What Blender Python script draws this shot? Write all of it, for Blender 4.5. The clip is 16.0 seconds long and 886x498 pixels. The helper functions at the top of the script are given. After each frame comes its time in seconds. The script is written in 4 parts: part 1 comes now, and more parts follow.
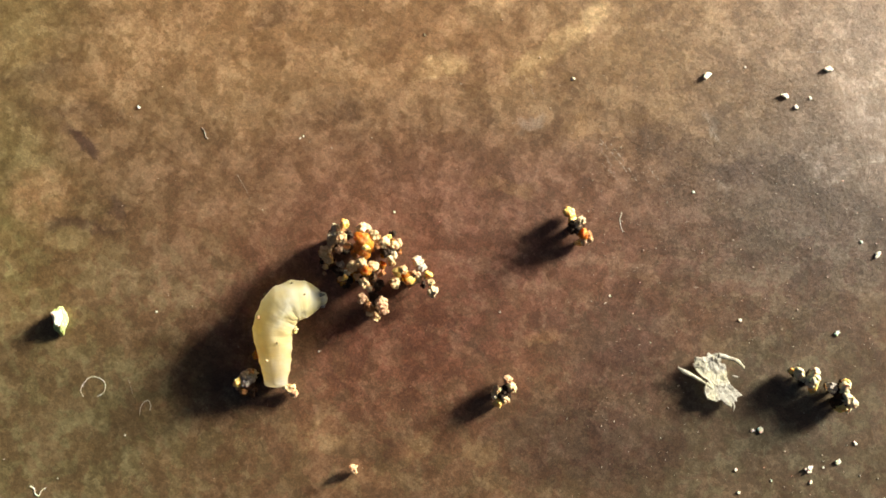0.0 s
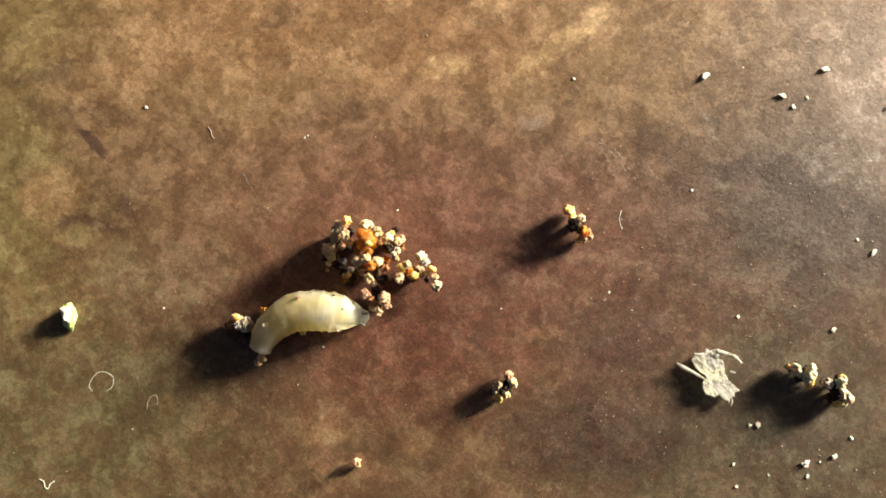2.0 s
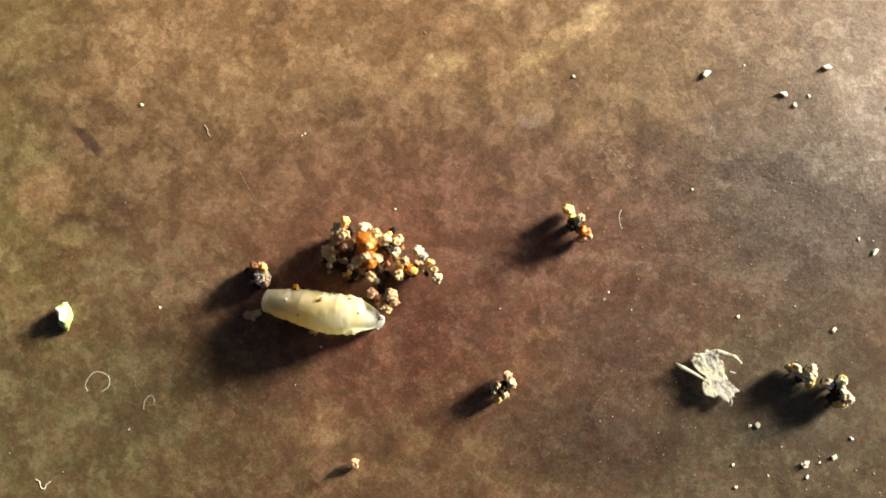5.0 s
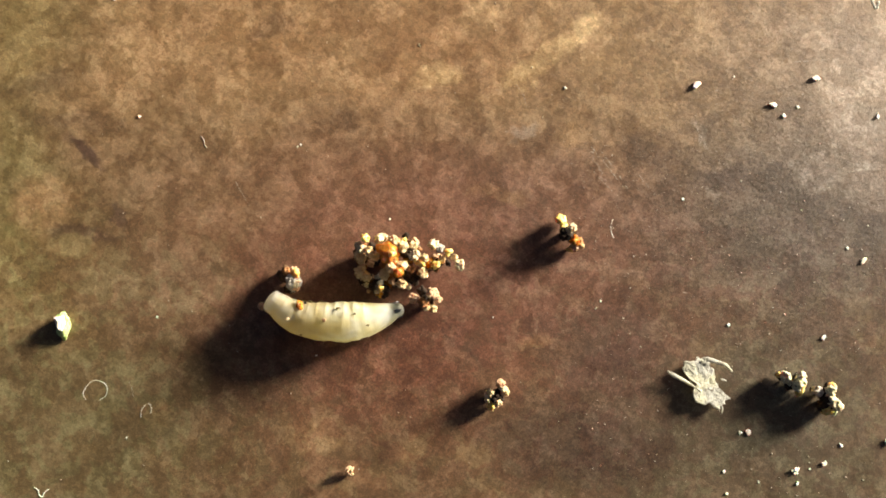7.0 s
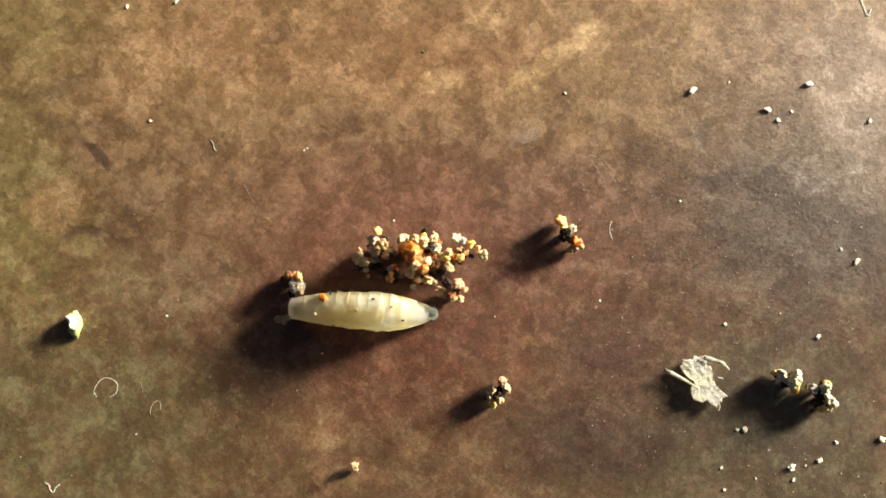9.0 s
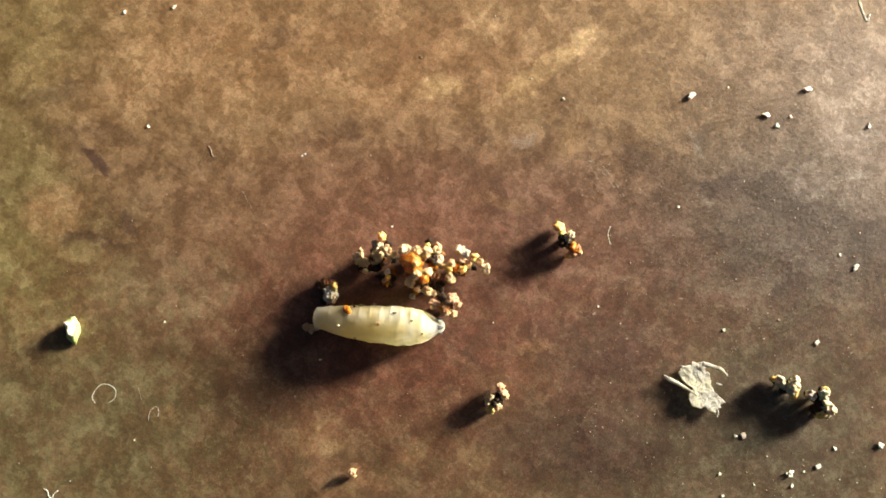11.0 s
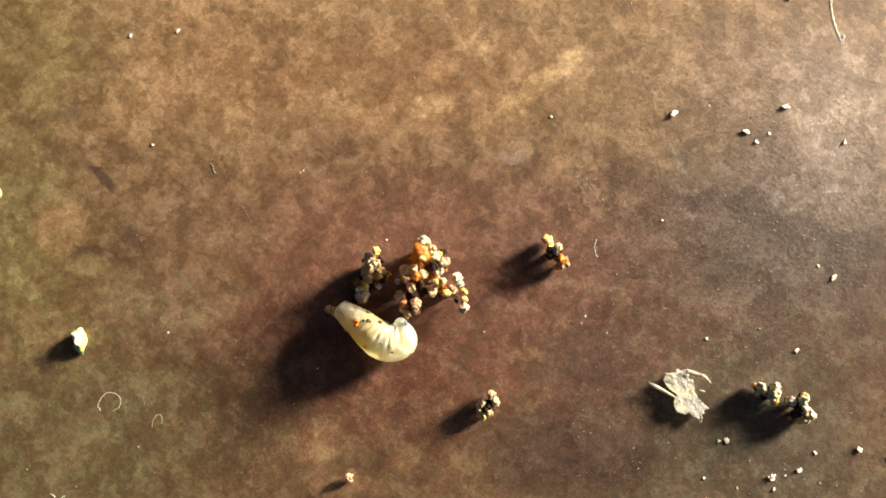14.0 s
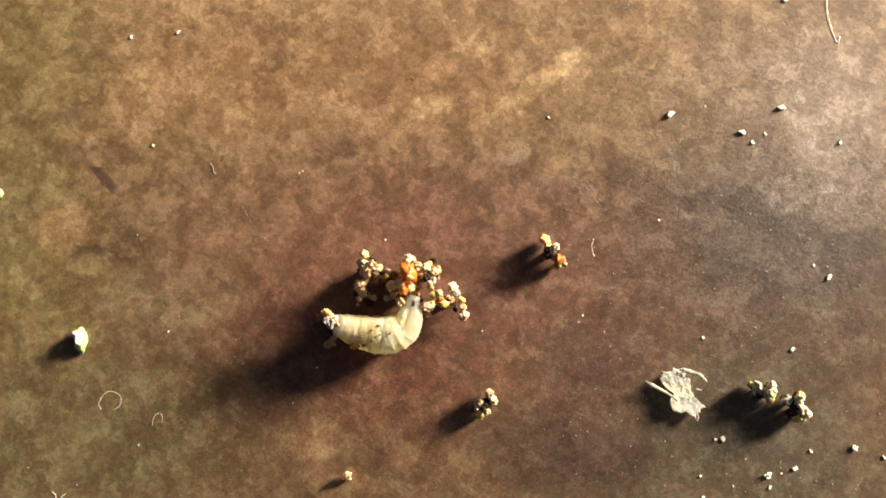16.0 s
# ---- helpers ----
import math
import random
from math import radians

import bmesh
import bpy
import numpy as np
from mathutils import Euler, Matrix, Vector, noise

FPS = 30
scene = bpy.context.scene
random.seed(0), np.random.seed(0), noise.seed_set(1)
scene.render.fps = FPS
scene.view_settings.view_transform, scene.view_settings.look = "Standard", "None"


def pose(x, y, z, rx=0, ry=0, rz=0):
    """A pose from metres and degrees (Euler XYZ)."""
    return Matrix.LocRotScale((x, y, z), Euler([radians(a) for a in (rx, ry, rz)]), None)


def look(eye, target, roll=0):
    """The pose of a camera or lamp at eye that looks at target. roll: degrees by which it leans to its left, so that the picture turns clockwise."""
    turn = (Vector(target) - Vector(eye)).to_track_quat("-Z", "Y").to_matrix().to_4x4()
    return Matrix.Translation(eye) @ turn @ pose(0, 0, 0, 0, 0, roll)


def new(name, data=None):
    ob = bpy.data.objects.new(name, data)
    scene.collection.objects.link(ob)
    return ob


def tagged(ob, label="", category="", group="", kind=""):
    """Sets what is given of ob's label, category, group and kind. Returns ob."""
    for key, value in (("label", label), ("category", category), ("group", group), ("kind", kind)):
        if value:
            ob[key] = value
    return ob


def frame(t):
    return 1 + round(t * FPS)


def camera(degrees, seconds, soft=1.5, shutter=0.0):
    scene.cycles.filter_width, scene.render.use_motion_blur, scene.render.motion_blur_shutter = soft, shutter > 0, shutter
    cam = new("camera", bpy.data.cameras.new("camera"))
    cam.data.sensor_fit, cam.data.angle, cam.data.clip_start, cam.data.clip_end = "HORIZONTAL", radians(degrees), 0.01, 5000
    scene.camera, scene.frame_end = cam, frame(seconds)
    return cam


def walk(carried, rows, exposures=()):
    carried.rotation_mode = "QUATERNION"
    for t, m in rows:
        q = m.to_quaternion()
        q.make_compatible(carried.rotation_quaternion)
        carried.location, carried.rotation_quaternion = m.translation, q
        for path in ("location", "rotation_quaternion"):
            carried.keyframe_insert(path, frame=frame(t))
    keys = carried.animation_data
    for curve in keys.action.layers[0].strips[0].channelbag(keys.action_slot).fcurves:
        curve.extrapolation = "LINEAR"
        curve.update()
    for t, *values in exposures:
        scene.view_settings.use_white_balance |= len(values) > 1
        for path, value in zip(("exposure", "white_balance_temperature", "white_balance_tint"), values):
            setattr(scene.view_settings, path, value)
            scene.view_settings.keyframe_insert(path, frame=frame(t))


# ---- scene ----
# A pale larva drags clumps of debris over a brown, mottled tabletop, seen from close above.
# All lengths below are in millimetres and are turned into metres by MM.
MM = 0.001

# ---- camera ----
cam = camera(56.0, 16.0, soft=1.7)
CAMERA_ROWS = [
    (0.0, -1.053, -2.927, 57.001, 2.987, -0.927, 0.050),
    (0.5, -1.108, -3.091, 57.285, 3.081, -0.885, 0.040),
    (1.0, -0.889, -3.079, 58.007, 2.943, -0.729, 0.087),
    (1.5, -1.036, -3.262, 57.891, 3.046, -0.706, 0.112),
    (2.0, -1.003, -3.162, 57.924, 2.999, -0.716, 0.080),
    (2.5, -0.941, -3.167, 57.157, 2.833, -0.752, 0.181),
    (3.0, -0.924, -2.768, 56.648, 2.368, -0.767, 0.215),
    (3.5, -1.187, -2.945, 56.764, 2.392, -0.827, 0.236),
    (4.0, -1.107, -3.115, 56.875, 2.509, -0.703, 0.274),
    (4.5, -1.047, -2.825, 57.208, 2.378, -0.762, 0.202),
    (7.0, -0.595, -2.297, 58.247, 2.736, -0.842, 0.029),
    (7.5, -0.573, -2.645, 58.391, 3.098, -0.787, 0.035),
    (8.0, -0.634, -2.862, 58.361, 3.244, -0.780, 0.021),
    (8.5, -0.683, -3.012, 58.930, 3.382, -0.748, 0.063),
    (9.0, -0.703, -3.281, 59.610, 3.671, -0.727, 0.056),
    (11.5, -0.448, -2.535, 59.586, 3.412, -0.627, 0.047),
    (12.0, -0.503, -2.885, 59.767, 3.744, -0.747, 0.011),
    (12.5, -0.429, -2.734, 60.143, 3.692, -0.644, 0.038),
    (13.0, -0.299, -2.625, 60.829, 3.827, -0.617, -0.005),
    (13.5, -0.077, -3.257, 61.598, 4.602, -0.597, -0.071),
    (14.0, 0.130, -3.066, 61.945, 4.576, -0.534, -0.129),
    (14.5, 0.144, -3.033, 61.631, 4.506, -0.514, -0.081),
    (15.0, 0.142, -2.801, 61.266, 4.248, -0.554, -0.044),
    (15.5, 0.118, -3.168, 61.935, 4.623, -0.605, -0.126),
    (16.0, 0.280, -3.208, 62.376, 4.658, -0.518, -0.141),
]
walk(cam, [(t, pose(x * MM, y * MM, z * MM, rx, ry, rz)) for t, x, y, z, rx, ry, rz in CAMERA_ROWS],
     [(0.0, 1.83, 6420, 9), (1.5, 1.83, 6450, 10), (2.5, 1.83, 6560, 12), (4.0, 1.82, 6420, 9), (9.0, 1.83, 6450, 9.5),
      (12.5, 1.83, 6450, 9.5), (14.0, 1.87, 6600, 12), (16.0, 1.90, 6650, 13)])

# ---- light: low daylight from a window, up and to the right of the picture ----
SUN_AZIMUTH, SUN_HEIGHT = 30.0, 12.5
world = bpy.data.worlds.new("daylight")
scene.world = world
world.use_nodes = True
sky = world.node_tree.nodes.new("ShaderNodeTexSky")
sky.sky_type, sky.sun_disc = "NISHITA", False
sky.sun_elevation, sky.sun_rotation = radians(SUN_HEIGHT), radians(90 - SUN_AZIMUTH)
sky.air_density, sky.dust_density, sky.ozone_density = 0.30, 4.0, 0.0
background = world.node_tree.nodes["Background"]
background.inputs["Strength"].default_value = 0.0178
world.node_tree.links.new(sky.outputs[0], background.inputs["Color"])

sun_data = bpy.data.lights.new("sun", "SUN")
sun_data.energy, sun_data.angle, sun_data.color = 4.65, radians(14), (1.0, 0.91, 0.76)
sun = new("sun", sun_data)
sun_way = Vector((math.cos(radians(SUN_AZIMUTH)) * math.cos(radians(SUN_HEIGHT)),
                  math.sin(radians(SUN_AZIMUTH)) * math.cos(radians(SUN_HEIGHT)), math.sin(radians(SUN_HEIGHT))))
sun.matrix_world = look(sun_way * 0.5, (0, 0, 0))
scene.view_settings.exposure = 1.83


# ---- materials ----
class Nodes:
    """Short hand for building a node material."""

    def __init__(self, name):
        self.mat = bpy.data.materials.new(name)
        self.mat.use_nodes = True
        self.tree = self.mat.node_tree
        self.bsdf = self.tree.nodes["Principled BSDF"]
        coords = self.add("ShaderNodeTexCoord")
        self.mm = self.math3("SCALE", coords.outputs["Object"], scale=1000.0)

    def add(self, kind, **settings):
        node = self.tree.nodes.new(kind)
        for key, value in settings.items():
            setattr(node, key, value)
        return node

    def link(self, a, b):
        self.tree.links.new(a, b)

    def math3(self, op, a, b=None, scale=None):
        node = self.add("ShaderNodeVectorMath", operation=op)
        self.link(a, node.inputs[0])
        if b is not None:
            self.link(b, node.inputs[1])
        if scale is not None:
            node.inputs["Scale"].default_value = scale
        return node.outputs["Value" if op == "LENGTH" else "Vector"]

    def noise(self, scale, detail=4.0, rough=0.6, vec=None, colour=False, distort=0.0):
        node = self.add("ShaderNodeTexNoise")
        self.link(vec or self.mm, node.inputs["Vector"])
        node.inputs["Scale"].default_value = scale
        node.inputs["Detail"].default_value = detail
        node.inputs["Roughness"].default_value = rough
        node.inputs["Distortion"].default_value = distort
        return node.outputs["Color" if colour else "Fac"]

    def span(self, value, a, b, c=0.0, d=1.0, smooth=True):
        node = self.add("ShaderNodeMapRange", interpolation_type="SMOOTHSTEP" if smooth else "LINEAR")
        self.link(value, node.inputs["Value"])
        for key, v in zip(("From Min", "From Max", "To Min", "To Max"), (a, b, c, d)):
            node.inputs[key].default_value = v
        return node.outputs["Result"]

    def times(self, a, b):
        node = self.add("ShaderNodeMath", operation="MULTIPLY")
        for socket, v in zip(node.inputs, (a, b)):
            if isinstance(v, (int, float)):
                socket.default_value = v
            else:
                self.link(v, socket)
        return node.outputs[0]

    def mix(self, fac, a, b, blend="MIX"):
        node = self.add("ShaderNodeMix", data_type="RGBA", blend_type=blend)
        for socket, v in zip((node.inputs[0], node.inputs[6], node.inputs[7]), (fac, a, b)):
            if isinstance(v, (int, float)):
                socket.default_value = v
            elif isinstance(v, tuple):
                socket.default_value = (*v, 1.0)
            else:
                self.link(v, socket)
        return node.outputs[2]

    def bump(self, height, strength, distance_mm):
        node = self.add("ShaderNodeBump")
        node.inputs["Strength"].default_value = strength
        node.inputs["Distance"].default_value = distance_mm * MM
        self.link(height, node.inputs["Height"])
        self.link(node.outputs[0], self.bsdf.inputs["Normal"])

    def done(self, colour, roughness, **more):
        if isinstance(colour, tuple):
            self.bsdf.inputs["Base Color"].default_value = (*colour, 1.0)
        else:
            self.link(colour, self.bsdf.inputs["Base Color"])
        if isinstance(roughness, (int, float)):
            self.bsdf.inputs["Roughness"].default_value = roughness
        else:
            self.link(roughness, self.bsdf.inputs["Roughness"])
        for key, value in more.items():
            self.bsdf.inputs[key.replace("_", " ")].default_value = value
        return self.mat


def table_material():
    n = Nodes("mottled_brown_laminate")
    warp = n.noise(0.35, 3, 0.6, colour=True)
    centred = n.add("ShaderNodeVectorMath", operation="SUBTRACT")
    n.link(warp, centred.inputs[0])
    centred.inputs[1].default_value = (0.5, 0.5, 0.5)
    ragged = n.add("ShaderNodeVectorMath", operation="SUBTRACT")
    n.link(n.noise(1.3, 6, 0.7, colour=True), ragged.inputs[0])
    ragged.inputs[1].default_value = (0.5, 0.5, 0.5)
    moved = n.math3("ADD", n.mm, n.math3("SCALE", centred.outputs[0], scale=2.6))
    moved = n.math3("ADD", moved, n.math3("SCALE", ragged.outputs[0], scale=1.3))

    def patch(centre, size, turn=0.0, hard=0.45):
        node = n.add("ShaderNodeMapping", vector_type="TEXTURE")
        n.link(moved, node.inputs["Vector"])
        node.inputs["Location"].default_value = (*centre, 0)
        node.inputs["Rotation"].default_value = (0, 0, radians(turn))
        node.inputs["Scale"].default_value = (*size, 50.0)
        return n.span(n.math3("LENGTH", node.outputs[0]), 1.25, hard)

    skew = n.add("ShaderNodeMapping")
    n.link(n.mm, skew.inputs["Vector"])
    skew.inputs["Rotation"].default_value = (0.5, 0.35, 0.6)
    turned = skew.outputs[0]
    broad = n.noise(0.07, 2, 0.5)
    blotch = n.noise(0.30, 6, 0.66, distort=0.4)
    mottle = n.noise(1.05, 5, 0.68, vec=turned, distort=0.7)
    colour = n.mix(n.span(broad, 0.35, 0.65), (0.205, 0.133, 0.071), (0.240, 0.154, 0.081))
    # paler towards one edge: the brighter light there is put into the base colour
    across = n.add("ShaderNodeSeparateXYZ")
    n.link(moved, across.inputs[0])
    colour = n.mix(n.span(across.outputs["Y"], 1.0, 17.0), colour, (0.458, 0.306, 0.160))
    # olive brown border, reddish brown middle
    colour = n.mix(n.times(patch((-3.37, -3.97), (17.0, 10.0), 0, 0.2), 0.85), colour, (0.228, 0.100, 0.062))
    colour = n.mix(n.times(patch((15.23, -2.99), (8.0, 6.0), 0, 0.2), 0.5), colour, (0.205, 0.112, 0.072))
    # greyer to the right: the tabletop's sheen there is put into the colour
    colour = n.mix(n.times(patch((25.55, 2.94), (12.0, 10.0), 0, 0.2), 0.75), colour, (0.160, 0.126, 0.100))
    colour = n.mix(n.times(patch((-27.63, -12.13), (16.0, 10.0), 0, 0.3), 0.75), colour, (0.205, 0.178, 0.085))
    colour = n.mix(n.times(patch((21.61, -16.02), (15.0, 7.0), 0, 0.3), 0.7), colour, (0.155, 0.133, 0.080))
    colour = n.mix(n.times(patch((-27.56, -0.34), (7.0, 7.0), 0, 0.2), 0.6), colour, (0.300, 0.228, 0.100))
    colour = n.mix(n.times(patch((10.08, -12.96), (9.0, 4.0), 0, 0.2), 0.85), colour, (0.112, 0.068, 0.046))
    # two bright patches paint the sheen of the upper right corner into the colour
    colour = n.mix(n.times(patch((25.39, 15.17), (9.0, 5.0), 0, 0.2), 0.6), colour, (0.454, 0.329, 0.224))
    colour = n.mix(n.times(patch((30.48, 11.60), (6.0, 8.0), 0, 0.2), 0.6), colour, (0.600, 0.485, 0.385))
    colour = n.mix(n.times(patch((-30.74, 4.28), (5.0, 11.0), 0, 0.2), 0.7), colour, (0.285, 0.243, 0.100))
    colour = n.mix(n.times(patch((-1.09, 14.62), (12.0, 5.0), 0, 0.2), 0.55), colour, (0.480, 0.272, 0.136))
    colour = n.mix(n.times(patch((6.71, 2.83), (13.0, 7.0), 0, 0.2), 0.55), colour, (0.300, 0.157, 0.112))
    colour = n.mix(n.times(patch((-4.95, 4.75), (13.0, 6.5), 0, 0.2), 0.5), colour, (0.315, 0.155, 0.098))
    colour = n.mix(n.times(patch((23.67, -9.93), (9.0, 6.0), 0, 0.2), 0.7), colour, (0.155, 0.138, 0.092))
    colour = n.mix(n.times(patch((-31.22, 17.73), (9.0, 7.5), 0, 0.2), 0.7), colour, (0.250, 0.200, 0.075))
    colour = n.mix(n.times(patch((-14.90, 15.41), (9.0, 5.0), 0, 0.2), 0.4), colour, (0.440, 0.250, 0.118))
    colour = n.mix(n.times(patch((-16.15, 3.54), (6.5, 4.5), 0, 0.2), 0.55), colour, (0.345, 0.218, 0.125))
    colour = n.mix(n.times(patch((3.19, -2.23), (6.5, 4.5), 0, 0.2), 0.45), colour, (0.305, 0.168, 0.112))
    colour = n.mix(n.times(patch((-19.24, -1.98), (6.0, 3.6), 0, 0.2), 0.6), colour, (0.330, 0.245, 0.140))
    # far end of the larva's shadow, painted dark into the table colour
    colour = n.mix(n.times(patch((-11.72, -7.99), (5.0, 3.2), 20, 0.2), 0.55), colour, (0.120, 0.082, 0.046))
    colour = n.mix(n.times(patch((12.02, -7.21), (5.5, 4.2), 0, 0.2), 0.60), colour, (0.150, 0.088, 0.070))
    # worn pale patches, broken up by the print
    broken = n.span(n.noise(0.9, 8, 0.62, vec=turned), 0.43, 0.50, 0.62, 1.0)
    pale, tan = (0.780, 0.560, 0.300), (0.469, 0.305, 0.159)
    for centre, size, turn, tone, amount in (
            ((-0.26, 12.69), (2.0, 0.9), 14, pale, 0.75), ((8.16, 14.65), (3.9, 0.85), 37, pale, 0.62), ((6.08, 13.05), (1.7, 0.9), 35, pale, 0.62), ((7.74, 14.23), (1.8, 0.8), 37, pale, 0.6),
            ((10.21, 16.17), (1.7, 0.8), 40, pale, 0.8),
            ((9.49, 8.92), (1.7, 1.2), 30, tan, 0.7), ((-27.66, 3.51), (2.4, 2.0), 0, tan, 0.8),
            ((-16.30, 13.54), (2.0, 1.6), 0, tan, 0.8), ((-6.95, 13.59), (2.6, 2.0), 40, tan, 0.8),
            ((-19.04, 14.91), (1.6, 2.0), 0, tan, 0.6), ((-22.86, 12.12), (2.4, 1.2), 20, tan, 0.6),
            ((-12.36, 9.42), (2.6, 0.9), 30, tan, 0.6), ((-8.30, -12.36), (2.3, 1.4), 0, tan, 0.5),
            ((-1.80, -13.31), (1.6, 1.0), 30, tan, 0.45), ((2.40, -13.89), (2.0, 1.0), 0, tan, 0.25),
            ((6.86, -5.77), (1.6, 0.6), 15, tan, 0.45), ((-19.53, -11.01), (1.1, 1.0), 0, tan, 0.4),
            ((4.38, 4.38), (2.6, 0.7), -8, tan, 0.4), ((2.84, 16.64), (1.2, 1.6), 0, pale, 0.35),
            ((-5.61, -15.57), (3.6, 1.0), 0, tan, 0.35)):
        colour = n.mix(n.times(n.times(patch(centre, size, turn, 0.70 if tone == pale else 0.45), amount), broken), colour, tone)
    dark = (0.099, 0.057, 0.038)
    for centre, size, turn, amount in (
            ((-24.68, 7.21), (1.9, 0.45), -38, 0.9), ((19.66, 5.41), (2.6, 0.9), 5, 0.55),
            ((14.97, 7.17), (2.4, 1.0), -10, 0.35), ((-28.26, 12.09), (3.0, 0.8), 10, 0.35),
            ((-6.54, 9.84), (1.3, 0.7), 10, 0.4), ((1.66, -6.3), (2.6, 0.30), -42, 0.5), ((0.79, -7.08), (1.4, 0.25), -45, 0.3), ((-22.46, 2.84), (1.0, 0.30), -55, 0.7), ((-24.67, 1.64), (2.8, 0.40), -6, 0.6), ((-25.05, 9.42), (4.5, 0.7), -4, 0.35),
            ((-12.05, 16.14), (2.0, 0.8), 20, 0.35), ((8.61, -4.54), (3.0, 1.0), 15, 0.3)):
        colour = n.mix(n.times(patch(centre, size, turn), amount), colour, dark)
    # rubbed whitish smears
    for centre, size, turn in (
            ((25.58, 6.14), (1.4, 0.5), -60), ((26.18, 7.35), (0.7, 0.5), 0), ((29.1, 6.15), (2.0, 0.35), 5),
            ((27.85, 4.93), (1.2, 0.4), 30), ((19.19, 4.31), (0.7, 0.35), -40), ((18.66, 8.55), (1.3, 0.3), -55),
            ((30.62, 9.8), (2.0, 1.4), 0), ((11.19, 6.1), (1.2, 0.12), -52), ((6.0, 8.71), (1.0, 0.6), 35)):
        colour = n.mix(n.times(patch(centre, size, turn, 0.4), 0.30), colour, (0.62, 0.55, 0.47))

    def dapple(base, field, low, high, dark, light):
        return n.mix(1.0, base, n.mix(n.span(field, low, high), dark, light), "MULTIPLY")

    def shifted(x, y, z):
        node = n.add("ShaderNodeMapping")
        n.link(turned, node.inputs["Vector"])
        node.inputs["Location"].default_value = (x, y, z)
        return node.outputs[0]

    # printed flakes at several sizes with crisp edges, strongest on the paler half
    colour = dapple(colour, blotch, 0.40, 0.59, (0.79, 0.76, 0.73), (1.07, 1.07, 1.07))
    bold = n.span(across.outputs["Y"], -8.0, 8.0, 0.70, 0.82)
    flakes = n.noise(0.46, 10, 0.54, vec=turned, distort=0.25)
    flaked = dapple(colour, flakes, 0.492, 0.520, (0.83, 0.80, 0.75), (1.14, 1.16, 1.20))
    colour = n.mix(bold, colour, flaked)
    small = n.noise(1.25, 8, 0.60, vec=shifted(17, 5, 3), distort=0.3)
    colour = n.mix(n.span(across.outputs["Y"], -10.0, 8.0, 0.9, 1.0), colour,
                   dapple(colour, small, 0.490, 0.520, (0.86, 0.845, 0.82), (1.10, 1.11, 1.13)))
    shade = dapple(colour, n.noise(3.2, 5, 0.7, vec=shifted(3, 21, 8), distort=0.5), 0.46, 0.55, (0.88, 0.87, 0.86), (1.10, 1.10, 1.10))
    # wine-red flakes between duller ones on the darker half
    wine = dapple(shade, n.noise(0.75, 9, 0.62, vec=turned, distort=0.4), 0.485, 0.525, (0.965, 0.865, 0.86), (1.06, 1.11, 1.09))
    shade = n.mix(n.span(across.outputs["Y"], 6.0, -3.0, 0.15, 0.9), shade, wine)
    # drifts of hue, olive to reddish
    shade = dapple(shade, n.noise(2.4, 3, 0.6, vec=shifted(9, 33, 1)), 0.36, 0.64, (1.02, 0.99, 0.97), (0.98, 1.005, 1.01))
    # fine speckle, stronger over the middle and lower part
    fine = n.noise(8.5, 3, 0.7, vec=turned)
    speckled = dapple(shade, fine, 0.37, 0.63, (0.78, 0.77, 0.76), (1.19, 1.19, 1.20))
    shade = n.mix(n.span(patch((8.32, -8.70), (36.0, 21.0), 0, 0.3), 0.0, 1.0, 0.55, 1.0, smooth=False), shade, speckled)
    pits = n.noise(5.2, 3, 0.6, vec=shifted(5, 5, 44))
    shade = n.mix(n.span(pits, 0.64, 0.70, 0.0, 0.45), shade, dark)
    # short pale strokes: glints on the worn, raised finish, painted into the colour
    stroke = n.add("ShaderNodeMapping")
    n.link(n.mm, stroke.inputs["Vector"])
    stroke.inputs["Rotation"].default_value = (0, 0, radians(52))
    stroke.inputs["Scale"].default_value = (2.2, 7.5, 1.0)
    worn = n.span(patch((19.5, 7.0), (17.0, 15.0), 0, 0.3), 0.0, 1.0, 0.10, 0.75, smooth=False)
    shade = n.mix(n.times(n.span(n.noise(1.0, 3, 0.6, vec=stroke.outputs[0], distort=1.2), 0.655, 0.74), worn), shade, (0.70, 0.60, 0.48))
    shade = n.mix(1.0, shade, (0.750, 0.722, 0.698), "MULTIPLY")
    height = n.add("ShaderNodeMath", operation="ADD")
    n.link(n.noise(2.2, 5, 0.65, vec=turned, distort=0.5), height.inputs[0])
    n.link(n.times(n.noise(5.5, 4, 0.75, vec=turned, distort=1.0), 0.55), height.inputs[1])
    rough_area = n.span(patch((27.19, 7.21), (15.0, 13.0), 0, 0.3), 0.0, 1.0, 0.85, 2.4, smooth=False)
    n.bump(n.times(height.outputs[0], rough_area), 0.22, 0.10)
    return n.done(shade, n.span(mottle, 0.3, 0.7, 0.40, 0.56))


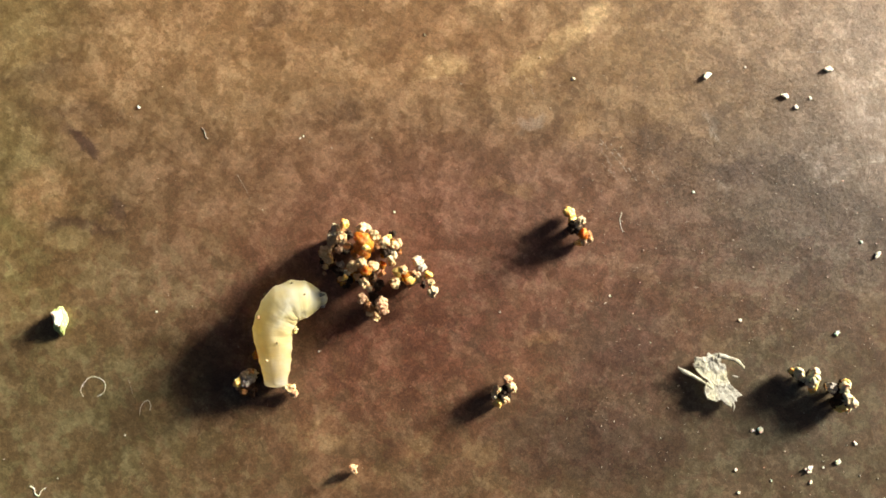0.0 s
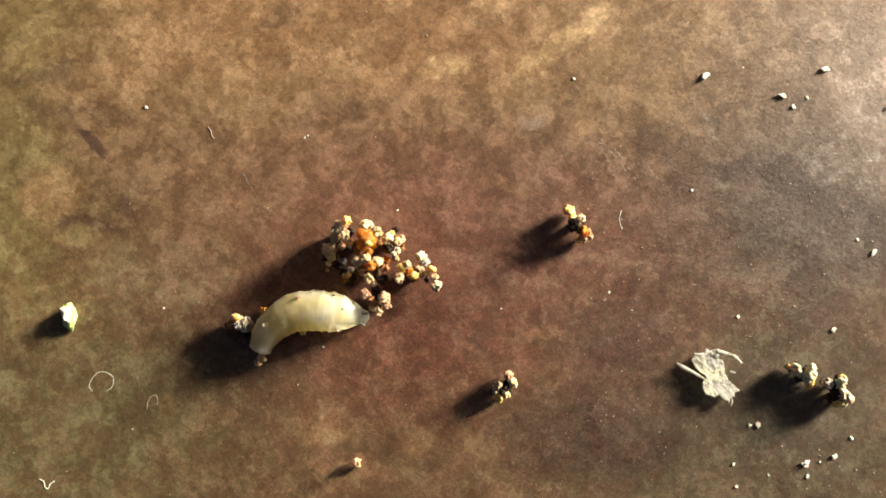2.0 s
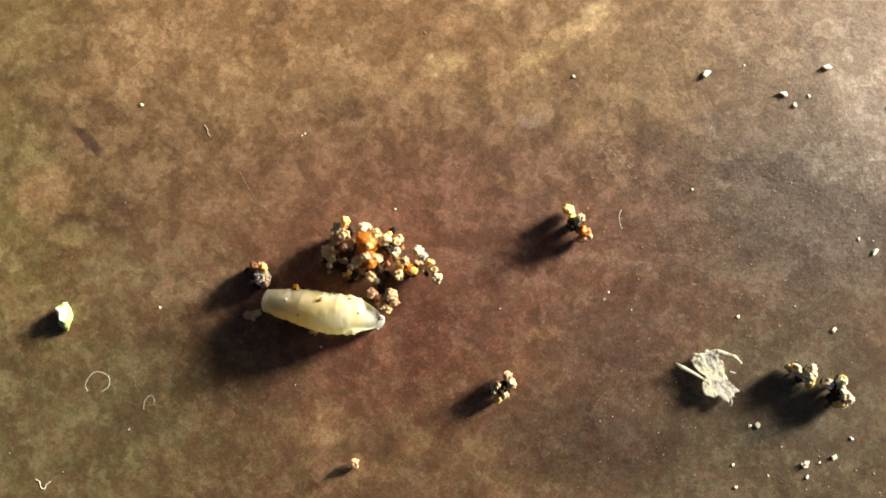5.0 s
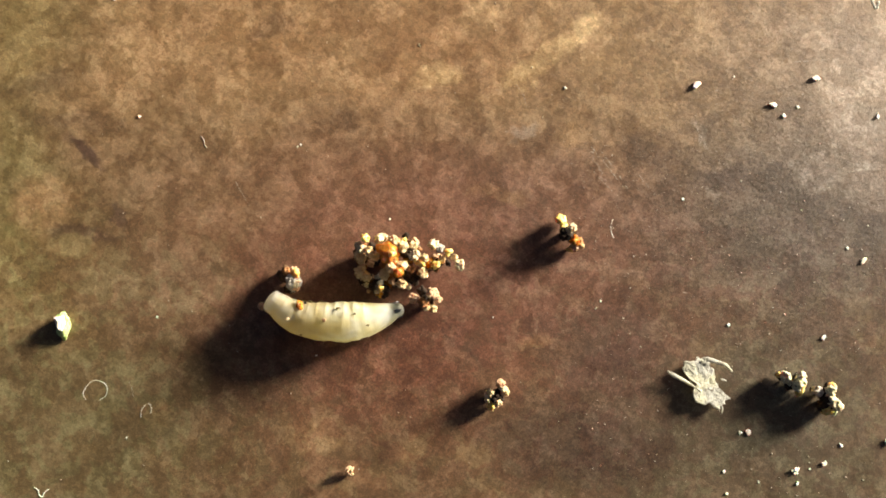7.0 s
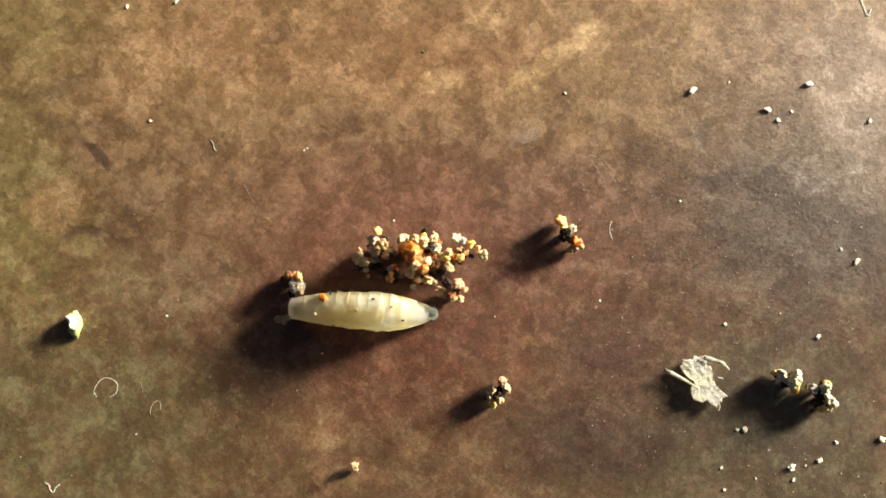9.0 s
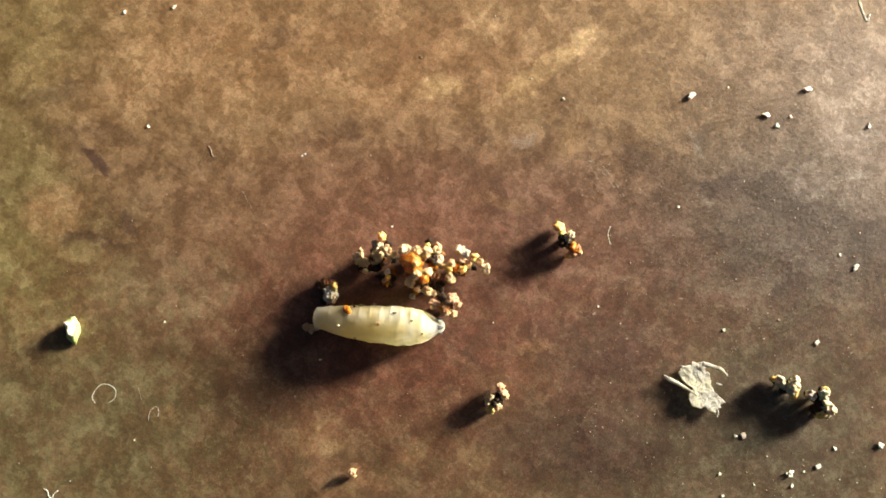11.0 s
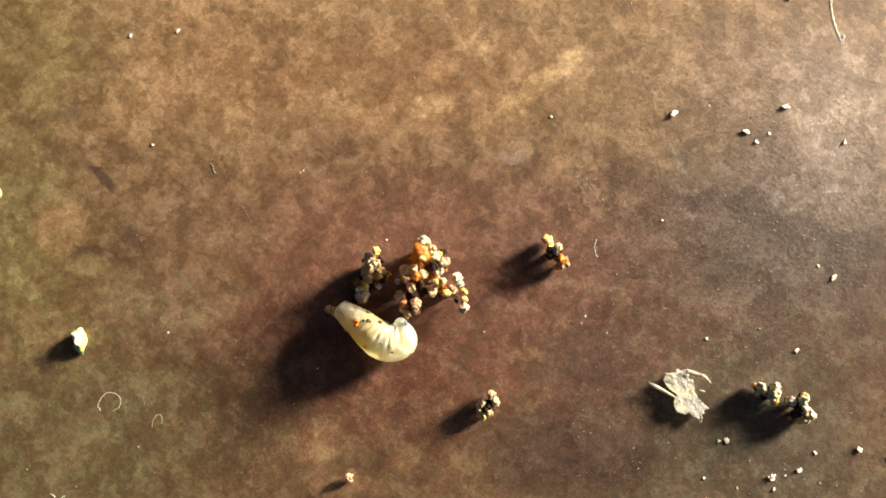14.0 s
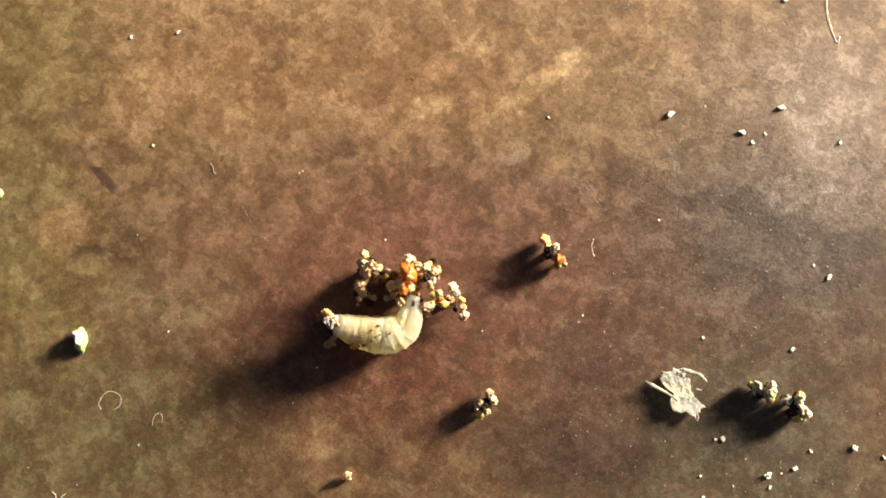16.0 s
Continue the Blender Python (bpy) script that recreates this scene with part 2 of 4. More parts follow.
def grain_material(name, light, dark, roughness=0.45, glow_through=0.25, spread=0.5, relief=1.2, gloss=0.5, clear=0.0):
    """Crumbly matter: each nodule has its own tone, blotched with the darker tone by fine noise."""
    n = Nodes(name)
    cells = n.add("ShaderNodeTexVoronoi")
    n.link(n.mm, cells.inputs["Vector"])
    cells.inputs["Scale"].default_value = 1.7
    channel = n.add("ShaderNodeSeparateColor")
    n.link(cells.outputs["Color"], channel.inputs[0])
    info = n.add("ShaderNodeObjectInfo")
    stain = n.noise(3.4, 5, 0.72)
    tone = n.mix(n.span(channel.outputs[0], 1.0 - spread, 1.0, smooth=False), light, dark)
    tone = n.mix(n.span(stain, 0.55, 0.66, 0, 0.85), tone, dark)
    tone = n.mix(n.span(info.outputs["Random"], 0.0, 1.0, 0.0, 0.25, smooth=False), tone, dark)
    n.bump(n.noise(5.0, 4, 0.7), relief, 0.12)
    n.bsdf.inputs["Subsurface Radius"].default_value = (1.0, 0.65, 0.35)
    return n.done(tone, roughness, Subsurface_Weight=glow_through, Subsurface_Scale=0.35 * MM, Specular_IOR_Level=gloss, Transmission_Weight=clear)


def plain_material(name, light, dull, roughness, relief=0.3):
    n = Nodes(name)
    tone = n.mix(n.span(n.noise(1.5, 3, 0.6), 0.35, 0.7), light, dull)
    n.bump(n.noise(5.0, 3, 0.6), relief, 0.05)
    return n.done(tone, roughness, Subsurface_Weight=0.3, Subsurface_Scale=0.2 * MM)


def flake_material():
    """Papery membrane: pale yellowish, cracked and stained brown in places, with light coming through."""
    n = Nodes("papery_flake")
    tone = n.mix(n.span(n.noise(0.9, 3, 0.6), 0.40, 0.62), (0.78, 0.75, 0.55), (0.66, 0.64, 0.56))
    stain = n.times(n.span(n.noise(2.6, 5, 0.65, distort=0.8), 0.53, 0.60), n.span(n.noise(0.6, 2, 0.5), 0.42, 0.56, 0.25, 0.8))
    tone = n.mix(stain, tone, (0.30, 0.26, 0.18))
    n.bump(n.noise(4.2, 5, 0.7, distort=0.6), 1.0, 0.14)
    n.done(tone, 0.6)
    through_it = n.add("ShaderNodeBsdfTranslucent")
    n.link(tone, through_it.inputs["Color"])
    both = n.add("ShaderNodeMixShader")
    both.inputs[0].default_value = 0.35
    n.link(n.bsdf.outputs[0], both.inputs[1])
    n.link(through_it.outputs[0], both.inputs[2])
    n.link(both.outputs[0], n.tree.nodes["Material Output"].inputs["Surface"])
    return n.mat


def skin_material():
    """Thin moist skin that lets light through the hollow body: yellowish behind, milky white in front, glassy grey at the tip."""
    n = Nodes("larva_skin")
    rest = n.add("ShaderNodeAttribute", attribute_name="rest")
    place = rest.outputs["Vector"]
    along = n.add("ShaderNodeSeparateXYZ")
    n.link(place, along.inputs[0])
    ramp = n.add("ShaderNodeValToRGB")
    n.link(n.span(along.outputs["X"], 0.0, BODY, smooth=False), ramp.inputs[0])
    stops = ramp.color_ramp.elements
    stops[0].color, stops[-1].color = (*SKIN_TONES[0][1], 1.0), (*SKIN_TONES[-1][1], 1.0)
    for at, tone in SKIN_TONES[1:-1]:
        stops.new(at).color = (*tone, 1.0)
    cloud = n.noise(0.8, 4, 0.6, vec=place)
    tone = n.mix(1.0, ramp.outputs[0], n.mix(n.span(cloud, 0.38, 0.66), (1.0, 1.0, 1.0), (0.99, 0.96, 0.86)), "MULTIPLY")
    # what it has eaten clouds the clear body
    gut = n.noise(0.42, 3, 0.6, vec=place, distort=0.6)
    tone = n.mix(1.0, tone, n.mix(n.span(gut, 0.44, 0.60), (1.0, 1.0, 1.0), (0.98, 0.960, 0.86)), "MULTIPLY")
    wrinkle = n.add("ShaderNodeMapping")
    n.link(place, wrinkle.inputs["Vector"])
    wrinkle.inputs["Scale"].default_value = (2.6, 1.0, 1.0)
    bump = n.add("ShaderNodeBump")
    bump.inputs["Strength"].default_value, bump.inputs["Distance"].default_value = 0.55, 0.08 * MM
    n.link(n.noise(1.9, 4, 0.6, vec=wrinkle.outputs[0]), bump.inputs["Height"])
    n.link(bump.outputs[0], n.bsdf.inputs["Normal"])
    n.done(tone, n.span(n.noise(3.0, 2, 0.5, vec=place), 0.3, 0.7, 0.18, 0.36), Coat_Weight=0.8, Coat_Roughness=0.10)
    inner = n.add("ShaderNodeBsdfTranslucent")
    n.link(tone, inner.inputs["Color"])
    both = n.add("ShaderNodeMixShader")
    both.inputs[0].default_value = 0.82
    n.link(n.bsdf.outputs[0], both.inputs[1])
    n.link(inner.outputs[0], both.inputs[2])
    n.link(both.outputs[0], n.tree.nodes["Material Output"].inputs["Surface"])
    return n.mat


BODY = 9.6
# skin colour from the tail (0) to the head (1)
SKIN_TONES = ((0.0, (0.88, 0.86, 0.80)), (0.05, (0.91, 0.88, 0.79)), (0.15, (0.92, 0.885, 0.76)), (0.40, (0.95, 0.92, 0.79)),
              (0.58, (0.99, 0.98, 0.89)), (0.80, (0.99, 0.99, 0.95)), (0.90, (0.95, 0.96, 0.93)), (0.96, (0.94, 0.95, 0.93)),
              (1.0, (0.78, 0.81, 0.79)))
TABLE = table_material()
CREAM = grain_material("cream_crumb", (0.88, 0.66, 0.35), (0.38, 0.16, 0.04), 0.45, 0.15, spread=0.45)
TAN = grain_material("tan_crumb", (0.80, 0.50, 0.29), (0.28, 0.11, 0.035), 0.45, 0.15)
WHITE = grain_material("white_crumb", (0.90, 0.75, 0.48), (0.38, 0.21, 0.07), 0.45, 0.15, spread=0.4)
YELLOW = grain_material("yellow_crumb", (0.92, 0.68, 0.22), (0.62, 0.33, 0.05), 0.3, 0.6, relief=0.5)
AMBER = grain_material("amber_resin", (0.90, 0.40, 0.05), (0.55, 0.16, 0.015), 0.18, 0.9, 0.7, 0.7, clear=0.45)
BLACK = grain_material("blackish_frass", (0.055, 0.034, 0.020), (0.014, 0.010, 0.007), 0.8, 0.0, gloss=0.2)
GREY = grain_material("grey_frass", (0.60, 0.54, 0.46), (0.17, 0.13, 0.10), 0.5, 0.1, 0.45, gloss=0.4)
GREEN = grain_material("green_leaf_bit", (0.64, 0.74, 0.30), (0.36, 0.52, 0.11), 0.4, 0.4)
OLIVE = grain_material("olive_speck", (0.24, 0.19, 0.06), (0.12, 0.09, 0.03), 0.5, 0.0)
SKIN = skin_material()
RUST = grain_material("rusty_crumb", (0.46, 0.20, 0.06), (0.16, 0.06, 0.02), 0.5, 0.4)
MOSSY = grain_material("olive_yellow_crumb", (0.90, 0.84, 0.56), (0.20, 0.16, 0.05), 0.45, 0.25, 0.45)
CORE = grain_material("dark_brown_core", (0.15, 0.080, 0.038), (0.026, 0.017, 0.010), 0.75, 0.0, 0.8, gloss=0.2)
DUST = plain_material("pale_dust", (0.50, 0.43, 0.33), (0.32, 0.26, 0.19), 0.7)
MOUTH = plain_material("dark_mouthpart", (0.24, 0.26, 0.26), (0.10, 0.11, 0.11), 0.30)
FLAKE = flake_material()
FIBRE = plain_material("pale_fibre", (0.50, 0.45, 0.38), (0.30, 0.26, 0.21), 0.5)
CHIP = plain_material("chalky_chip", (0.86, 0.81, 0.66), (0.74, 0.67, 0.50), 0.6)
SCRATCH = plain_material("pale_scratch", (0.36, 0.29, 0.22), (0.24, 0.18, 0.13), 0.6)


# ---- building helpers ----
def part(name, mesh, material, parent=None, label=""):
    """One mesh object under a thing or a part; mesh is a bmesh or mesh data that alike pieces share."""
    if isinstance(mesh, bmesh.types.BMesh):
        data = bpy.data.meshes.new(name)
        mesh.to_mesh(data)
        mesh.free()
        data.polygons.foreach_set("use_smooth", [True] * len(data.polygons))
    else:
        data = mesh
    if not data.materials:
        data.materials.append(material)
    ob = new(name, data)
    ob.parent = parent
    return tagged(ob, label)


def blob(bm, centre, size, seed, rough=0.25, turn=(0, 0, 0), level=2):
    """Adds one lumpy nodule, sizes in mm."""
    made = bmesh.ops.create_icosphere(bm, subdivisions=level, radius=1.0)["verts"]
    spin = Euler(turn).to_matrix()
    shift = Vector((seed * 3.7 % 91, seed * 1.9 % 57, seed * 0.7 % 33))
    for v in made:
        k = 1 + rough * noise.noise(v.co * 1.3 + shift) + rough * 0.5 * noise.noise(v.co * 3.1 + shift)
        v.co = (spin @ Vector((v.co.x * size[0], v.co.y * size[1], v.co.z * size[2])) * k + Vector(centre)) * MM
    return made


def popcorn_mesh(name, seed, material, nodules=24, spiky=0.0):
    """A crumb of unit radius (1 mm), one skin grown over rounded nodules."""
    rng = random.Random(seed)
    balls = [(Vector((0, 0, 0)), 0.55)]
    for k in range(nodules):
        z = rng.uniform(-0.6, 1)
        a = k * 2.4 + rng.uniform(-0.5, 0.5)
        q = math.sqrt(max(0.0, 1 - z * z))
        d = rng.uniform(0.50, 0.72) + spiky * rng.uniform(0, 0.25)
        balls.append((Vector((d * q * math.cos(a), d * q * math.sin(a), d * z * 0.85)), rng.uniform(0.40, 0.24) * (14 / max(nodules, 14)) ** 0.4))
    bm = bmesh.new()
    made = bmesh.ops.create_icosphere(bm, subdivisions=4, radius=1.0)["verts"]
    ways = np.array([v.co for v in made])
    reach = np.full(len(made), 0.5)
    for centre, r in balls:
        along_way = ways @ np.array(centre)
        inside = r * r - (centre.length_squared - along_way ** 2)
        far = along_way + np.sqrt(np.maximum(inside, 0))
        reach = np.where((inside > 0) & (far > reach), far, reach)
    shift = Vector((seed * 3.7 % 91, seed * 1.9 % 57, 4))
    for v, d in zip(made, reach):
        k = 1 + 0.12 * noise.noise(v.co * 3.5 + shift) + 0.10 * noise.noise(v.co * 8 + shift)
        v.co = v.co * (d * k * MM)
    data = bpy.data.meshes.new(name)
    bm.to_mesh(data)
    bm.free()
    data.polygons.foreach_set("use_smooth", [True] * len(data.polygons))
    data.materials.append(material)
    return data


def smooth_mesh(name, seed, material, size=(0.9, 0.8, 0.75), rough=0.45):
    bm = bmesh.new()
    blob(bm, (0, 0, 0), size, seed, rough, level=3)
    data = bpy.data.meshes.new(name)
    bm.to_mesh(data)
    bm.free()
    data.polygons.foreach_set("use_smooth", [True] * len(data.polygons))
    data.materials.append(material)
    return data


def chip_mesh(seed):
    """A flat angular splinter of unit size with bevelled edges."""
    rng = random.Random(seed)
    bm = bmesh.new()
    count = rng.choice((7, 8, 9))
    turns = [2 * math.pi * (k + rng.uniform(-0.3, 0.3)) / count for k in range(count)]
    reach = [rng.uniform(0.50, 1.2) for _ in range(count)]
    low = [bm.verts.new(Vector((1.05 * q * math.cos(a), 0.85 * q * math.sin(a), -0.8)) * MM) for a, q in zip(turns, reach)]
    top = [bm.verts.new(Vector((0.88 * q * math.cos(a), 0.72 * q * math.sin(a), 0.7 + rng.uniform(-0.3, 0.3))) * MM) for a, q in zip(turns, reach)]
    peak = bm.verts.new(Vector((rng.uniform(-0.2, 0.2), rng.uniform(-0.2, 0.2), 1.0)) * MM)
    for k in range(count):
        bm.faces.new((low[k], low[(k + 1) % count], top[(k + 1) % count], top[k]))
        bm.faces.new((top[k], top[(k + 1) % count], peak))
    bm.faces.new(low[::-1])
    bmesh.ops.bevel(bm, geom=list(bm.edges), offset=0.06 * MM, segments=2, affect="EDGES")
    bmesh.ops.recalc_face_normals(bm, faces=list(bm.faces))
    data = bpy.data.meshes.new("pale_chip")
    bm.to_mesh(data)
    bm.free()
    data.materials.append(CHIP)
    return data


CRUMBS = {
    "cream": [popcorn_mesh("cream_crumb", 11 + k, CREAM) for k in range(5)],
    "white": [popcorn_mesh("white_crumb", 31 + k, WHITE, 22, 0.4) for k in range(4)],
    "tan": [popcorn_mesh("tan_crumb", 51 + k, TAN, 22) for k in range(4)],
    "yellow": [smooth_mesh("yellow_crumb", 71 + k, YELLOW, (0.75, 0.7, 1.0), 0.75) for k in range(3)] + [popcorn_mesh("yellow_crumb", 75, YELLOW, 12, 0.3)],
    "amber": [smooth_mesh("amber_bead", 81 + k, AMBER, (0.95, 0.9, 0.85), 0.6) for k in range(3)],
    "black": [popcorn_mesh("black_crumb", 91 + k, BLACK, 12) for k in range(3)],
    "grey": [popcorn_mesh("grey_crumb", 101 + k, GREY, 22, 0.3) for k in range(3)],
    "brown": [popcorn_mesh("brown_crumb", 161 + k, CORE, 12) for k in range(3)],
    "olive": [smooth_mesh("olive_speck", 111, OLIVE, (0.9, 0.6, 0.35), 0.4)],
    "chip": [chip_mesh(121 + k) for k in range(7)],
    "flaky": [popcorn_mesh("ragged_chip", 171 + k, CHIP, 7, 1.0) for k in range(5)],
    "rust": [popcorn_mesh("rusty_crumb", 141 + k, RUST, 22) for k in range(3)],
    "mossy": [popcorn_mesh("olive_yellow_crumb", 151 + k, MOSSY, 22) for k in range(3)],
    "mouth": [smooth_mesh("mouthpart", 181, MOUTH, (1.0, 0.9, 0.9), 0.4)],
    "green": [smooth_mesh("green_bit", 131, GREEN, (0.6, 1.0, 0.6), 0.4)],
}
picker = random.Random(7)


def crumb(tone, parent, x, y, z, r, name="grain", label="", stretch=(1, 1, 1)):
    """One crumb of radius r mm at (x, y, z) mm in its parent's space."""
    data = picker.choice(CRUMBS[tone])
    ob = part(name, data, None, parent, label)
    turn = Euler((picker.uniform(-0.7, 0.7), picker.uniform(-0.7, 0.7), picker.uniform(0, 6.28)))
    if stretch != (1, 1, 1):
        turn = Euler((0, 0, 0))
    ob.matrix_basis = Matrix.LocRotScale((x * MM, y * MM, z * MM), turn, Vector(stretch) * r)
    return ob


def tube(points, radii, sides=6):
    """A thin strand through points (mm), closed at both ends."""
    bm = bmesh.new()
    rings = []
    for i, p in enumerate(points):
        a, b = Vector(points[max(i - 1, 0)]), Vector(points[min(i + 1, len(points) - 1)])
        t = (b - a).normalized()
        side = t.cross(Vector((0, 0, 1)))
        side = side.normalized() if side.length > 1e-4 else Vector((1, 0, 0))
        up = side.cross(t)
        rings.append([bm.verts.new((Vector(p) + radii[i] * (math.cos(w) * side + math.sin(w) * up)) * MM)
                      for w in (2 * math.pi * k / sides for k in range(sides))])
    for r0, r1 in zip(rings, rings[1:]):
        for k in range(sides):
            bm.faces.new((r0[k], r0[(k + 1) % sides], r1[(k + 1) % sides], r1[k]))
    bm.faces.new(rings[0][::-1])
    bm.faces.new(rings[-1])
    bmesh.ops.recalc_face_normals(bm, faces=list(bm.faces))
    return bm


def curve_points(knots, steps=8):
    """A smooth line through knots (Catmull-Rom)."""
    ks = [Vector(k) for k in knots]
    ks = [2 * ks[0] - ks[1], *ks, 2 * ks[-1] - ks[-2]]
    out = []
    for i in range(1, len(ks) - 2):
        p0, p1, p2, p3 = ks[i - 1:i + 3]
        for s in range(steps):
            u = s / steps
            out.append(0.5 * (2 * p1 + (p2 - p0) * u + (2 * p0 - 5 * p1 + 4 * p2 - p3) * u * u + (3 * p1 - p0 - 3 * p2 + p3) * u ** 3))
    return out + [ks[-2]]


# ---- the tabletop ----
def build_tabletop():
    bm = bmesh.new()
    bmesh.ops.create_cube(bm, size=1.0)
    for v in bm.verts:
        v.co = Vector((v.co.x * 0.60, v.co.y * 0.45, (v.co.z - 0.5) * 0.018))
    bmesh.ops.bevel(bm, geom=list(bm.edges), offset=0.002, segments=3, affect="EDGES")
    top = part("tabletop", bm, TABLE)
    top.data.polygons.foreach_set("use_smooth", [False] * len(top.data.polygons))
    tagged(top, "brown mottled laminate tabletop with worn paler patches", "tabletop", kind="structure")
    rng = random.Random(5)
    for knots in (((25.16, 13.83), (26.67, 13.95), (28.5, 14.13)),
                  ((28.89, 5.94), (30.11, 6.15), (31.33, 6.4)),
                  ((10.72, 7.71), (11.79, 6.43), (12.7, 5.22)),
                  ((10.87, 5.98), (11.5, 5.3), (12.17, 4.58)),
                  ((11.44, 7.39), (12.39, 6.11), (13.26, 4.74)),
                  ((18.18, 9.19), (18.57, 8.3), (19.0, 7.58)),
                  ((-14.25, 5.16), (-13.81, 4.36), (-13.28, 3.49)),
                  ((19.32, 7.25), (19.83, 6.77), (20.43, 6.25)),
                  ((14.11, 5.71), (14.47, 5.23), (14.78, 4.86)),
                  ((5.45, 12.15), (5.93, 11.42), (6.17, 10.53))):
        pts = curve_points([(x, y, 0.0) for x, y in knots], 14)
        bm = tube(pts, [0.034 * max(0.05, rng.uniform(-0.8, 1.0)) for _ in pts])
        for v in bm.verts:
            v.co.z *= 0.08
        part("scratch", bm, SCRATCH, top, "thin broken pale scratch")
    return top


build_tabletop()


# ---- the larva: a row of rigid, overlapping body rings ----
RINGS = 60
SEGMENTS = 12.5
THICK = 1.36


def girth(s):
    """Body radius in mm at s from the tail (0) to the head (1)."""
    marks = ((0, 0.57), (0.06, 0.65), (0.15, 0.76), (0.3, 0.89), (0.45, 0.98), (0.62, 1.02), (0.72, 0.98), (0.80, 0.88), (0.87, 0.74), (0.93, 0.59), (0.97, 0.46), (1, 0.34))
    for (a, ra), (b, rb) in zip(marks, marks[1:]):
        if s <= b:
            return THICK * (ra + (rb - ra) * (s - a) / (b - a))
    return THICK * marks[-1][1]


def ring_mesh(i):
    """A slightly barrelled band of skin, closed at the tail and at the head."""
    s = i / (RINGS - 1)
    rows, sides = [], 36
    half = 0.20
    last = i == RINGS - 1
    stations = [-1, -0.66, -0.33, 0, 0.33, 0.66, 1]
    bm = bmesh.new()
    rest = bm.verts.layers.float_vector.new("rest")
    for u in stations:
        here = s + u * half / BODY
        x = here * BODY
        phase = (here * SEGMENTS) % 1.0 - 0.5
        firm = min(1.0, max(0.0, (0.95 - here) / 0.15)) * min(1.0, max(0.0, here / 0.08))
        crease = 0.006 * math.exp(-(phase / 0.12) ** 2) * firm
        swell = math.exp(-((abs(phase) - 0.5) / 0.16) ** 2) * firm
        r = girth(min(max(here, 0), 1)) * (1 - 0.005 * u * u)
        ring = []
        for k in range(sides):
            a = 2 * math.pi * k / sides
            way = Vector((0, math.cos(a), math.sin(a)))
            bumps = 0.045 * noise.noise(Vector((x * 1.1, way.y * 1.6, way.z * 1.6))) + 0.030 * noise.noise(Vector((x * 1.9, way.y * 4, way.z * 4 + 9)))
            # a knob on each flank of each segment, and a fold between segments
            flank = 0.045 * swell * max(abs(math.cos(a + 0.25)), abs(math.cos(a - 0.25))) ** 24
            q = r * (1 + bumps + flank - crease)
            v = bm.verts.new(Vector((u * half, way.y * q, way.z * q * 0.95)) * MM)
            v[rest] = (x, way.y * q, way.z * q)
            ring.append(v)
        rows.append(ring)
    for r0, r1 in zip(rows, rows[1:]):
        for k in range(sides):
            bm.faces.new((r0[k], r0[(k + 1) % sides], r1[(k + 1) % sides], r1[k]))
    for ring, sign, closed in ((rows[0], -1, i == 0), (rows[-1], 1, last)):
        if closed:
            inner = ring
            for f, push in ((0.92, 0.10), (0.75, 0.19), (0.5, 0.26), (0.2, 0.30)):
                nxt = [bm.verts.new(Vector((v.co.x + sign * push * MM - (inner[0].co.x - ring[0].co.x), v.co.y * f, v.co.z * f))) for v in ring]
                for v, edge in zip(nxt, ring):
                    v.co.x = ring[0].co.x + sign * push * MM * (1.0 if last else 0.9)
                    v[rest] = edge[rest]
                for k in range(sides):
                    bm.faces.new((inner[k], inner[(k + 1) % sides], nxt[(k + 1) % sides], nxt[k]))
                inner = nxt
            bm.faces.new(inner)
    bmesh.ops.recalc_face_normals(bm, faces=list(bm.faces))
    return bm


